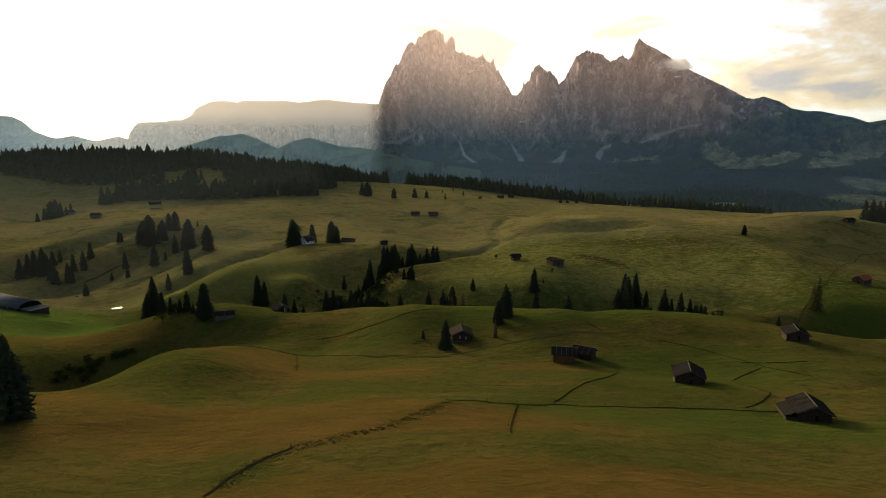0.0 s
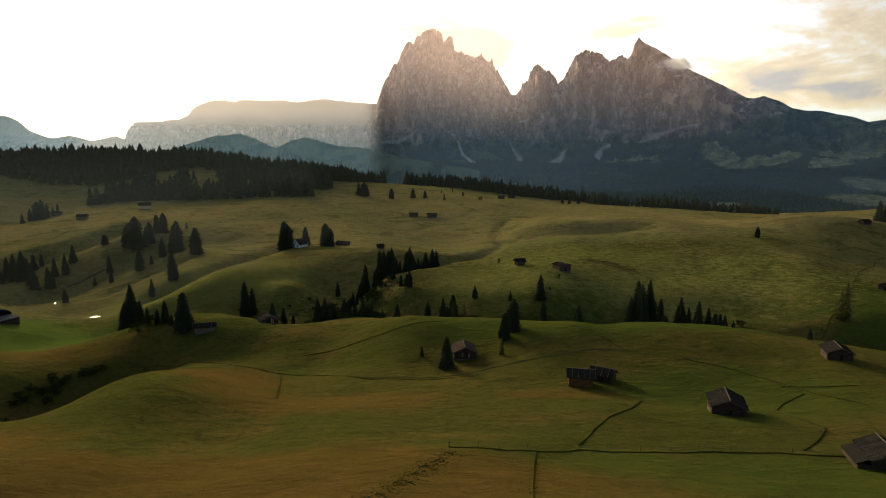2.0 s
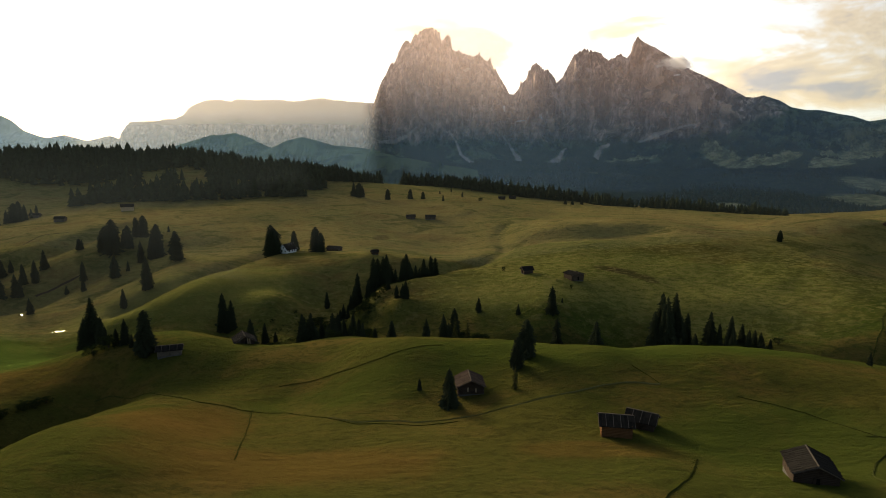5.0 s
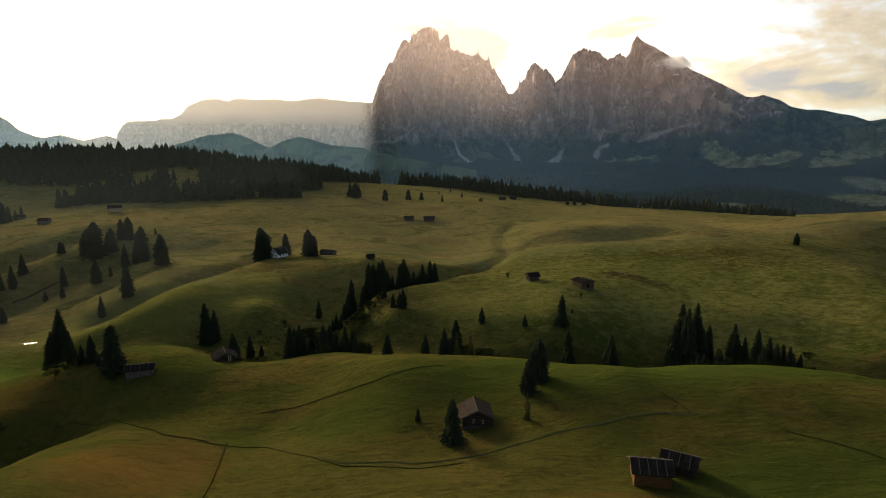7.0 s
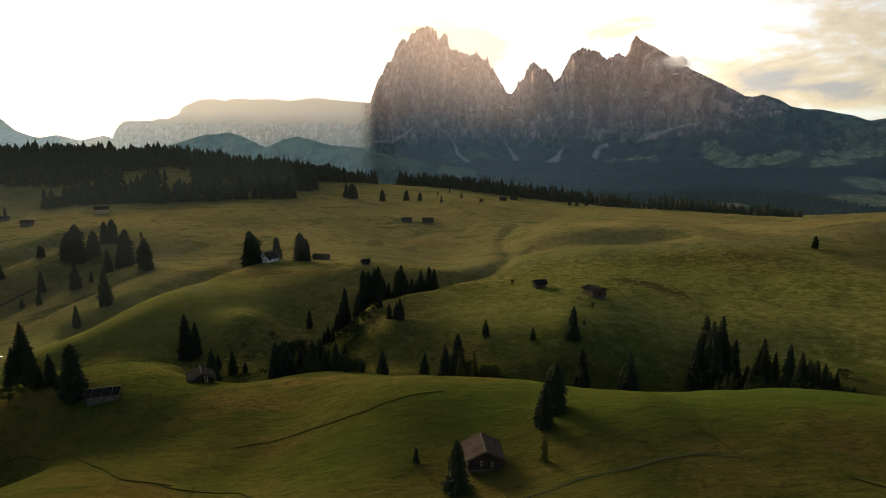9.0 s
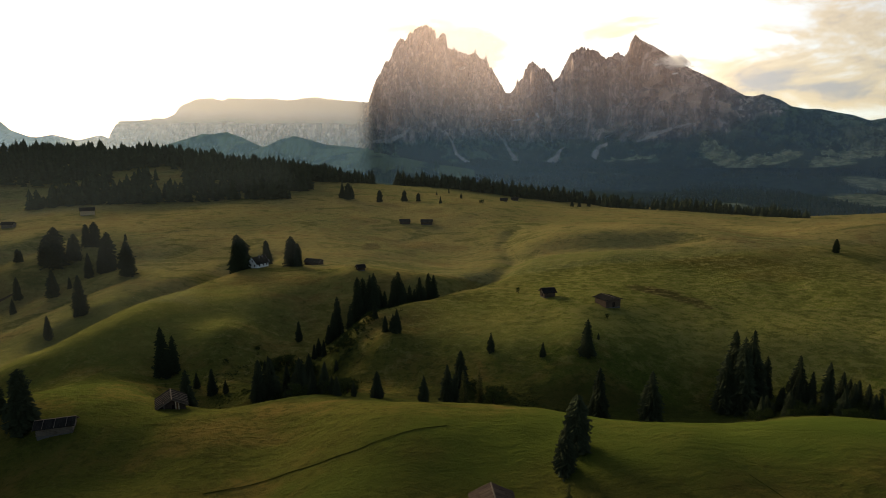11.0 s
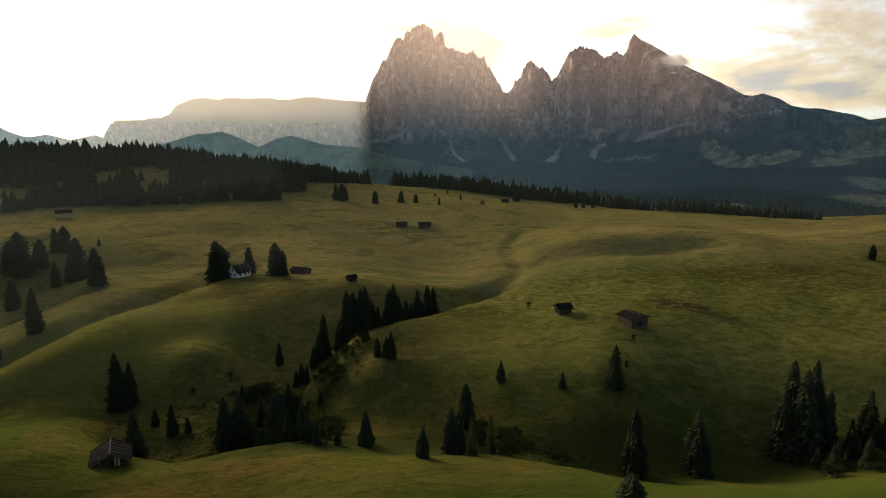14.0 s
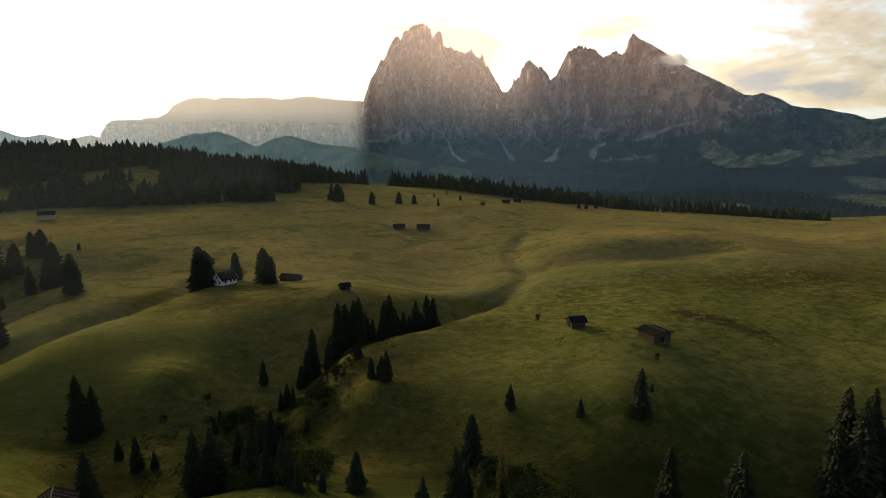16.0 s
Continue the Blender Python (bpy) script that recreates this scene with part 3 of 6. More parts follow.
RAVINES = (([(-175, 140), (-150, 164), (-130, 186), (-113, 207), (-105, 220)], 14.0, 7.5),          # side valley of the stream
           ([(56, 558), (46, 520), (46, 459), (38, 434), (23, 408)], 6.0, 2.4),
           ([(23, 408), (10, 393), (-2, 380), (-14, 371), (-27, 363), (-40, 352), (-45, 335), (-46, 300), (-47, 282), (-62, 275), (-80, 284)], 9.0, 5.5),
           ([(-112, 470), (-128, 407), (-136, 388), (-144, 368), (-165, 352)], 11.0, 6.5),
           ([(-315, 415), (-303, 471), (-280, 497), (-262, 540)], 13.0, 6.5),
           ([(-268, 390), (-249, 430), (-232, 452), (-205, 470)], 12.0, 6.0),
           ([(-215, 385), (-196, 415), (-176, 432)], 10.0, 4.5),
           ([(155, 480), (94, 462), (68, 470), (50, 466)], 13.0, 2.6),
           ([(-47, 243), (-41, 236)], 11.0, 2.0),
           ([(126, 257), (150, 256), (178, 255), (205, 253), (250, 248)], 13.0, 5.0),
           ([(172, 255), (205, 253), (250, 248)], 14.0, 6.0),
           ([(-38, 226), (-52, 208)], 15.0, 2.2),
           ([(-10, 288), (40, 274), (100, 277), (150, 281)], 23.0, 4.0),
           ([(-40, 338), (-70, 332), (-100, 312), (-140, 300)], 25.0, 5.0))


def near_line(x, y, line):
    """Distance from points to a polyline."""
    best = np.full(np.shape(x), 1e9)
    for (ax, ay), (bx, by) in zip(line, line[1:]):
        t = np.clip(((x - ax) * (bx - ax) + (y - ay) * (by - ay)) / ((bx - ax) ** 2 + (by - ay) ** 2), 0, 1)
        best = np.minimum(best, np.hypot(x - ax - t * (bx - ax), y - ay - t * (by - ay)))
    return best


def land(x, y):
    """Height of the ground."""
    x, y = np.asarray(x, float), np.asarray(y, float)
    yy = np.minimum(y, 1050)
    z = FALL[0] + FALL[1] * np.clip(x, -1200, 1200) / 300 + FALL[2] * yy / 300
    for hills in LANDFORMS:
        for hx, hy, r, h in hills:
            z = z + h * np.exp(-((x - hx) ** 2 + (y - hy) ** 2) / r**2)
    z = z + 0.5 * fbm(x / 20, y / 20, 4) * smooth(y, 20, 120) + 0.9 * fbm(x / 52 + 7, y / 52, 3) * smooth(y, 240, 330) * (1 - smooth(y, 650, 800)) + 1.2 * fbm(x / 160 + 3, y / 160, 3) * smooth(y, 380, 700)
    for line, wide, deep in RAVINES:
        z = z - deep * np.exp(-((near_line(x, y, line) / wide) ** 2))
    # beyond the alp the valley, then the long rise to the mountains' feet
    out = smooth(y, 960, 1400)
    valley = -225 + 120 * smooth(y, 2100, 3500) + 30 * smooth(y, 3300, 4100) + 14 * fbm(x / 420, y / 420, 4)
    valley = valley - 150 * smooth(-x, 300, 1500) * smooth(y, 1100, 1700) * (1 - smooth(y, 3800, 4600))
    return z * (1 - out) + valley * out


def ground_z(x, y):
    return float(land(x, y))


def build_ground():
    ys = [-80.0]
    while ys[-1] < 4930:
        ys.append(ys[-1] + max(2.2, 0.0105 * (ys[-1] + 40)))
    ys = np.array(ys)
    cols = 460
    s = np.linspace(-1, 1, cols)
    y = np.repeat(ys[:, None], cols, 1)
    x = s[None, :] * (170 + 0.92 * np.maximum(y, 0))
    z = land(x, y)
    v = np.stack([x, y, z], -1).reshape(-1, 3)
    i = np.arange(len(ys) * cols).reshape(len(ys), cols)
    f = np.stack([i[:-1, :-1], i[:-1, 1:], i[1:, 1:], i[1:, :-1]], -1).reshape(-1, 4)
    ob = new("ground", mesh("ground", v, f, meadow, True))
    tagged(ob, "rolling alpine meadow of olive green and straw coloured grass", "meadow", kind="structure")


build_ground()


# ---- mountains: crest lines (x, z) in metres ----
FACES = []
# lone rock needles on the crest: x, height, half width
PINNACLES = ((290, 26, 8), (368, 30, 10), (3, 22, 9), (585, 26, 8), (643, 26, 8), (728, 14, 6), (744, 16, 6), (760, 14, 6), (776, 12, 6), (1019, 10, 9), (1036, 14, 9), (1256, 12, 14), (-344, 14, 10), (908, 16, 8), (340, 10, 6))


def ridge_mesh(name, crest, depth, foot, steep, mat, rows=150, cols=700, ribs=60.0, spires=8.0, back=350.0, step=None):
    """A mountain wall. crest: (x, z); depth(x): y of the crest; foot(x): y and z of its foot; steep: how late the face rises."""
    cx, cz = np.array(crest, float).T
    x = np.linspace(cx[0], cx[-1], cols)
    line = np.interp(x, cx, cz)
    teeth = 0.55 - np.abs(vnoise(x / 26, 3.3 + 0 * x)) + 0.5 * (0.5 - np.abs(vnoise(x / 12, 8.1 + 0 * x))) + 0.5 * vnoise(x / 7, 1.7 + 0 * x)
    top = line + spires * teeth * np.clip((line - 120) / 250, 0, 1) * np.interp(x, [1360, 1420, 1900], [1, 0.2, 0.15])
    for sx, sh, sw in PINNACLES:
        top = top + sh * np.clip(1 - np.abs(x - sx) / sw, 0, 1) ** 0.7
    yc = depth(x)
    yf, zf = foot(x)
    v = np.linspace(0, 1, rows)[:, None]
    rise = np.where(v < 0.45, 0.26 * (v / 0.45) ** 1.15, 0.26 + 0.74 * np.clip((v - 0.45) / 0.55, 0, 1) ** steep)
    z = zf + (top - zf) * rise
    run = np.where(v < 0.45, 0.62 * v / 0.45, 0.62 + 0.38 * (v - 0.45) / 0.55)
    y = yf + (yc - yf) * run
    xx = np.repeat(x[None], rows, 0)
    body = np.sin(np.pi * np.clip(v, 0, 1)) ** 0.7 * smooth(v, 0.0, 0.4) * (1 - smooth(v, 0.86, 1.0) * 0.75)
    bend = 0.25 * fbm(xx / 300, z / 260, 3)
    rib = np.abs(fbm(xx / 300 + 2 * bend, z / 1500, 3, 0.5))
    groove = sum(0.55**k * (1 - np.abs(vnoise(xx / (75 / 2**k) + bend + 7 * k, z / (420 / 2**k)))) for k in range(5))
    ledge = sum(0.5**k * (1 - np.abs(vnoise(xx / (260 / 2**k) + 3 * k, z / (62 / 2**k) + 0.4 * bend))) for k in range(3))
    butt = sum(0.5**k * (1 - 2 * np.abs(vnoise(xx / (230 / 2**k) + 4.0 * bend + 11 * k, z / (900 / 2**k) + 3 * k))) for k in range(3))
    crag = sum(0.6**k * (1 - 2 * np.abs(vnoise(xx / (44 / 2**k) + 0.8 * bend + 5 * k, z / (80 / 2**k) + 2 * k))) for k in range(4))
    y = y + body * (ribs * 2.6 * (rib - 0.35) - ribs * 2.0 * butt - ribs * 0.8 * (groove - 1.1) - ribs * 0.35 * (ledge - 0.9) - ribs * 0.5 * crag)
    z = z + body * ribs * 0.16 * fbm(xx / 90 + 9, y / 70, 4)
    b = np.linspace(0, 1, 14)[1:, None]
    zb = top - (top - zf + 60) * b**0.8 + 18 * fbm(xx[:13] / 150, b * 7 + 0 * xx[:13], 3) * b
    yb = yc + back * b
    allv = np.concatenate([np.stack([xx, y, z], -1), np.stack([xx[:13], yb + 0 * zb, zb], -1)]).reshape(-1, 3)
    n = rows + 13
    i = np.arange(n * cols).reshape(n, cols)
    f = np.stack([i[:-1, :-1], i[:-1, 1:], i[1:, 1:], i[1:, :-1]], -1).reshape(-1, 4)
    FACES.append((x, y, z))
    return new(name, mesh(name, allv, f, mat, True))


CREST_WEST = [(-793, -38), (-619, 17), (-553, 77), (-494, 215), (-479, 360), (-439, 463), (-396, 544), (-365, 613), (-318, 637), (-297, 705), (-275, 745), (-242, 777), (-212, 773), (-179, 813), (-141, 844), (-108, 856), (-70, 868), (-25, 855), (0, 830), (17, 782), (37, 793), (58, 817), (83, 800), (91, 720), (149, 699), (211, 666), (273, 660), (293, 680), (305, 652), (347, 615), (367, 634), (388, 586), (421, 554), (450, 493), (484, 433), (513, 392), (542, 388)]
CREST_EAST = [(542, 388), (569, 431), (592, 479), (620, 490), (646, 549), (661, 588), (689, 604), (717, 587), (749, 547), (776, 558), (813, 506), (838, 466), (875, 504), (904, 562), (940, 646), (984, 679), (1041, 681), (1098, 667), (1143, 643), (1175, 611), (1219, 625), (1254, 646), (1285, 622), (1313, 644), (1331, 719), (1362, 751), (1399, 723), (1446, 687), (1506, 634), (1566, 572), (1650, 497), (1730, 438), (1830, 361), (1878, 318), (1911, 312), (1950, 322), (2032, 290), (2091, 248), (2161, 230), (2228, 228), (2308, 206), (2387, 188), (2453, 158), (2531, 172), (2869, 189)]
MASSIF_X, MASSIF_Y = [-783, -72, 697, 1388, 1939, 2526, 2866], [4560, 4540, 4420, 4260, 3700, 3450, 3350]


def massif_depth(x):
    return np.interp(x, MASSIF_X, MASSIF_Y)


def massif_foot(x):
    return massif_depth(x) - np.interp(x, [-783, 0, 1400, 2866], [520, 640, 700, 620]), np.interp(x, [-793, 700, 1400, 2869], [-70, -110, -110, -60])


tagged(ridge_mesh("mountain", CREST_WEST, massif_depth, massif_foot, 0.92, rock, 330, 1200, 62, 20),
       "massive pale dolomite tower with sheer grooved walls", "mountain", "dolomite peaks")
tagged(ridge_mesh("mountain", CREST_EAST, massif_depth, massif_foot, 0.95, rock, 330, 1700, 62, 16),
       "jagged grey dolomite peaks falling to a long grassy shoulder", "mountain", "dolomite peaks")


PLATEAU = [(-2717, 19), (-2553, 64), (-2478, 140), (-2458, 220), (-2221, 225), (-2197, 242), (-2107, 238), (-2022, 273), (-1987, 326), (-1894, 366), (-1847, 384), (-1734, 392), (-1645, 375), (-1598, 392), (-1418, 384), (-1282, 392), (-1148, 375), (-989, 397), (-921, 401), (-831, 384), (-651, 370), (-511, 362), (-109, 340)]
TERRACE = [(-2600, 9), (-2435, 60), (-2359, 137), (-2331, 205), (-2107, 209), (-1955, 226), (-1652, 251), (-1222, 247), (-791, 255), (-486, 259), (-17, 247)]
tagged(ridge_mesh("mountain", TERRACE, lambda x: 4600 + 0 * x, lambda x: (4330 + 0 * x, -60 + 0 * x), 0.6, rock, 110, 700, 36, 4, 60),
       "lower cliff terrace of the distant plateau in haze", "mountain", "far ranges")
tagged(ridge_mesh("mountain", PLATEAU, lambda x: 4850 + 0 * x, lambda x: (4700 + 0 * x, -60 + 0 * x), 0.6, rock, 110, 700, 30, 6, 90),
       "distant flat-topped rock plateau in morning haze", "mountain", "far ranges")
LEFT_RANGE = [(-3855, 294), (-3311, 256), (-3078, 237), (-3000, 233), (-2926, 198), (-2855, 133), (-2741, 90), (-2586, 63), (-2527, 55), (-2467, 67), (-2371, 40), (-2253, 32), (-2117, -7)]
tagged(ridge_mesh("mountain", LEFT_RANGE, lambda x: 4200 + 0 * x, lambda x: (3700 + 0 * x, -120 + 0 * x), 1.0, hillside, 70, 400, 40, 3),
       "hazy blue mountain flank falling to a saddle", "mountain", "far ranges")
FAR_LEFT = [(-3346, 19), (-3200, 87), (-3012, 119), (-2922, 96), (-2832, 73), (-2644, 114), (-2555, 82), (-2422, 19)]
tagged(ridge_mesh("mountain", FAR_LEFT, lambda x: 4900 + 0 * x, lambda x: (4750 + 0 * x, -60 + 0 * x), 1.0, rock, 40, 200, 14, 3, 40),
       "faint far peaks in bright haze", "mountain", "far ranges")
for crest, far, words in (([(-1540, -12), (-1349, 43), (-1222, 80), (-1191, 77), (-1098, 89), (-1021, 62), (-946, 25), (-869, -6)], 3300, "rounded green pasture hill with dark woods"),
                          ([(-934, -11), (-874, 6), (-783, 47), (-708, 65), (-635, 47), (-546, 21), (-428, 12), (-309, -6)], 3150, "small dark green wooded hill"),
                          ([(-694, -84), (-522, -39), (-408, -16), (-266, -19), (-153, -42), (17, -75), (188, -95)], 3000, "dark wooded foothill with a few clearings")):
    tagged(ridge_mesh("hill", crest, lambda x, far=far: far + 0 * x, lambda x, far=far: (far - 520 + 0 * x, -190 + 0 * x), 1.0, hillside, 60, 260, 26, 2),
           words, "hill", "foothills")


# ---- trees ----
def spruce_crown(seed, whorls, slim, full=0.6):
    """A conifer's crown, 1 m tall: whorls of drooping boughs, each hung with small sprays of needles."""
    rnd = random.Random(seed)
    v, f = [], []
    p1, p2 = rnd.uniform(0, 6), rnd.uniform(0, 6)
    lump = lambda a, h: 1 + 0.12 * math.sin(2 * a + 9 * h + p1) + 0.09 * math.sin(3 * a - 17 * h + p2)  # noqa: E731
    for k in range(whorls):
        h = 0.05 + 0.945 * (k / (whorls - 1)) ** 0.92
        reach = slim * (1 - h) ** full * (0.66 + 0.34 * min(1, h / 0.12)) + 0.007
        count = max(7, int(21 - 13 * h))
        turn = rnd.uniform(0, 6.28)
        for i in range(count):
            a = turn + 6.283 * (i + rnd.uniform(-0.35, 0.35)) / count
            r = reach * rnd.choice((0.6, 0.8, 0.95, 1.0, 1.2)) * rnd.uniform(0.9, 1.1) * lump(a, h)
            z = h + rnd.uniform(-0.012, 0.012)
            drop = r * rnd.uniform(0.2, 0.5)
            c, s = math.cos(a), math.sin(a)
            for u in (0.38, 0.6, 0.82, 1.0):
                sway, w = rnd.uniform(-0.12, 0.12) * r, (0.15 * r + 0.005) * rnd.uniform(0.7, 1.3)
                back, tip = r * u - 0.30 * r - 0.006, r * u
                zt = z - drop * u**1.6 - rnd.uniform(0.0, 0.012)
                o = len(v)
                for along, side, up in ((back, 0.4 * sway, zt + 0.10 * r + 0.004), (0.5 * (back + tip), sway - w, zt - 0.35 * w), (tip, sway, zt), (0.5 * (back + tip), sway + w, zt - 0.35 * w)):
                    v.append((c * along - s * side, s * along + c * side, up))
                f += [(o, o + 1, o + 2), (o, o + 2, o + 3)]
    return v, f


def trunk_mesh(name, radius, height, mat, sides=7, limbs=0, seed=0):
    rnd = random.Random(seed)
    v, f = [], []
    levels = 5
    for k in range(levels):
        r = radius * (1 - 0.85 * k / (levels - 1)) * (1.35 if k == 0 else 1)
        for i in range(sides):
            a = 6.283 * i / sides
            v.append((r * math.cos(a), r * math.sin(a), -0.02 + (height + 0.02) * k / (levels - 1)))
    for k in range(levels - 1):
        for i in range(sides):
            j = (i + 1) % sides
            f.append((k * sides + i, k * sides + j, (k + 1) * sides + j, (k + 1) * sides + i))
    for _ in range(limbs):
        h, a = height * rnd.uniform(0.15, 0.8), rnd.uniform(0, 6.28)
        L, w, o = rnd.uniform(0.12, 0.3) * (1 - 0.6 * h), radius * 0.3, len(v)
        c, s = math.cos(a), math.sin(a)
        v += [(-s * w, c * w, h), (s * w, -c * w, h), (0, 0, h + w * 1.5), (c * L, s * L, h + L * 0.35)]
        f += [(o, o + 1, o + 3), (o + 1, o + 2, o + 3), (o + 2, o, o + 3)]
    return mesh(name, v, f, mat)


def make_tree(kind, trunk, crown, leaf, label, category="tree"):
    ob = new(kind)
    t = new("trunk", trunk)
    c = new("crown", mesh("crown", *crown, leaf))
    t.parent = c.parent = ob
    return tagged(ob, label, category)


def clump_crown(seed, count, base, leafsize, squash=1.0):
    """An airy broad crown, 1 m tall, of many small leaf clumps on uneven boughs."""
    rnd = random.Random(seed)
    v, f = [], []
    boughs = [(rnd.gauss(0, 0.26), rnd.gauss(0, 0.26), rnd.uniform(base + 0.1, 0.8), rnd.uniform(0.12, 0.22)) for _ in range(22)]
    for _ in range(count):
        bx, by, bz, br = rnd.choice(boughs)
        d = Vector((rnd.gauss(0, 1), rnd.gauss(0, 1), rnd.gauss(0, 0.7))).normalized() * br * rnd.uniform(0.5, 1.1)
        p = Vector((bx + d.x, by + d.y, bz + d.z * squash))
        n = Vector((rnd.gauss(0, 1), rnd.gauss(0, 1), rnd.gauss(0.5, 1))).normalized()
        a = n.orthogonal().normalized() * leafsize * rnd.uniform(0.6, 1.3)
        b = n.cross(a) * rnd.uniform(0.5, 0.9)
        o = len(v)
        v += [tuple(p - a), tuple(p + b), tuple(p + a), tuple(p - b + n * leafsize * 0.4)]
        f += [(o, o + 1, o + 2), (o, o + 2, o + 3)]
    return v, f


LABEL_SPRUCE = "dark green spruce with drooping boughs standing in the meadow"
SPRUCES = [make_tree("spruce", trunk_mesh("trunk", 0.016, 0.95, bark), spruce_crown(s, w, slim, full), needles, LABEL_SPRUCE)
           for s, w, slim, full in ((1, 62, 0.20, 0.6), (2, 70, 0.165, 0.5), (3, 58, 0.21, 0.62), (4, 64, 0.18, 0.48), (5, 56, 0.225, 0.55))]
PINES = [make_tree("stone_pine", trunk_mesh("trunk", 0.02, 0.93, bark), spruce_crown(s, 64, slim, 0.30), needles, "dense dark stone pine with a rounded columnar crown")
         for s, slim in ((31, 0.19), (32, 0.215), (33, 0.24))]
LARCHES = [make_tree("larch", trunk_mesh("trunk", 0.014, 0.93, bark, limbs=18, seed=s), spruce_crown(s, 17, 0.17, 0.5), larch_leaf,
                     "thin light green larch with an open crown") for s in (11, 12)]
SHRUBS = [make_tree("shrub", trunk_mesh("trunk", 0.03, 0.6, bark, limbs=10, seed=s), clump_crown(s, 1900, -0.05, 0.031, 0.9), shrub_leaf,
                    "low leafy green shrub beside the stream", "shrub") for s in (21, 22)]
def inside(x, y, poly):
    hit = False
    for (ax, ay), (bx, by) in zip(poly, poly[1:] + poly[:1]):
        if (ay > y) != (by > y) and x < (bx - ax) * (y - ay) / (by - ay) + ax:
            hit = not hit
    return hit


first_use = set()


def plant(kinds, x, y, h, wide=1.12, label="", group="", n=None):
    """A tree of height h standing on the ground at x, y."""
    rnd = random.Random(int(x * 13.7) * 7919 + int(y * 11.3))
    proto = kinds[n] if n is not None else rnd.choice(kinds)
    z = ground_z(x, y) - 0.01 * h
    m = Matrix.Translation((x, y, z)) @ Matrix.Rotation(rnd.uniform(0, 6.28), 4, "Z") @ Matrix.Diagonal((h * wide, h * wide, h, 1))
    if proto.name not in first_use:
        first_use.add(proto.name)
        proto.matrix_basis = m
        ob = proto
    else:
        ob = proto.copy()
        scene.collection.objects.link(ob)
        for child in proto.children:
            c = child.copy()
            scene.collection.objects.link(c)
            c.parent = ob
        ob.matrix_basis = m
    return tagged(ob, label, "", group)


for x, y, h in ((-76.1, 98.0, 15.7),):
    plant(SPRUCES, x, y, h, 1.05, group="foreground trees")
for x, y, h in ((20.4, 210.0, 9.2), (23.9, 216.0, 11.3),):
    plant(PINES, x, y, h, 1.12, group="meadow trees")
for x, y, h in ((0.9, 190.0, 10.2), (-6.9, 199.0, 3.3),):
    plant(SPRUCES, x, y, h, 1.05, group="meadow trees")
for x, y, h in ((18.3, 198.0, 6.6),):
    plant(LARCHES, x, y, h, 0.85, group="meadow trees")
for x, y, h in ((59.4, 271.0, 15.8), (43.8, 270.0, 16.9), (-6.2, 251.0, 7.1), (4.7, 288.0, 11.9), (-0.0, 266.0, 11.8), (2.0, 268.0, 8.9), (-20.2, 273.0, 8.1), (-19.9, 267.7, 7.3),):
    plant(SPRUCES, x, y, h, 1.05, group="valley trees")
for x, y, h in ((9.2, 268.0, 10.6),):
    plant(LARCHES, x, y, h, 0.85, group="valley trees")
for x, y, h in ((12.9, 264.0, 4.8),):
    plant(SHRUBS, x, y, h, 1.35, group="valley trees")
for x, y, h in ((46.8, 296.0, 12.5), (52.9, 304.7, 2.3), (15.8, 304.0, 6.8), (32.6, 298.0, 5.0),):
    plant(SPRUCES, x, y, h, 1.05, group="slope trees")
for x, y, h in ((60.7, 321.6, 2.2), (32.9, 359.6, 2.8),):
    plant(SHRUBS, x, y, h, 0.55, group="slope trees")
for x, y, h in ((89.7, 284.0, 23.8), (94.3, 282.0, 24.0), (89.5, 278.0, 23.7), (85.4, 280.0, 17.9), (100.8, 285.0, 13.5), (108.5, 281.0, 15.2), (110.9, 278.0, 10.8), (114.5, 276.0, 14.2), (119.5, 277.0, 11.0), (88.3, 270.0, 5.7), (109.7, 288.0, 3.4),):
    plant(SPRUCES, x, y, h, 0.9, group="grove right trees")
for x, y, h in ((-100.9, 313.1, 18.1), (-97.6, 314.6, 14.0), (-98.9, 312.9, 10.2), (-83.8, 300.4, 5.4), (-76.5, 294.9, 8.9), (-71.8, 294.0, 4.5), (-65.0, 315.1, 4.9), (-58.5, 341.4, 8.4),):
    plant(SPRUCES, x, y, h, 1.05, group="bank trees")
for x, y, h in ((-43.5, 346.0, 16.3), (-44.8, 343.0, 11.3), (-46.2, 339.9, 7.7), (-38.0, 345.0, 10.1), (-36.0, 353.0, 21.2), (-34.1, 356.0, 20.4), (-29.5, 357.0, 21.1), (-31.4, 359.0, 20.5), (-27.5, 360.0, 15.5), (-25.0, 359.0, 11.9), (-22.5, 361.0, 10.6), (-19.4, 363.0, 19.7), (-21.3, 365.0, 17.8), (-17.8, 364.0, 15.1), (-14.6, 366.0, 12.3), (-10.2, 370.0, 15.4), (-12.5, 367.0, 10.5), (-6.3, 374.0, 16.3), (-3.9, 376.0, 14.6), (-8.3, 371.0, 10.6), (-16.4, 368.0, 11.2),):
    plant(SPRUCES, x, y, h, 0.95, group="grove trees")
for x, y, h in ((-26.5, 331.7, 6.0), (-21.5, 318.5, 6.2), (-17.1, 315.9, 8.7), (-18.5, 316.8, 6.9),):
    plant(SPRUCES, x, y, h, 1.15, group="grove trees")
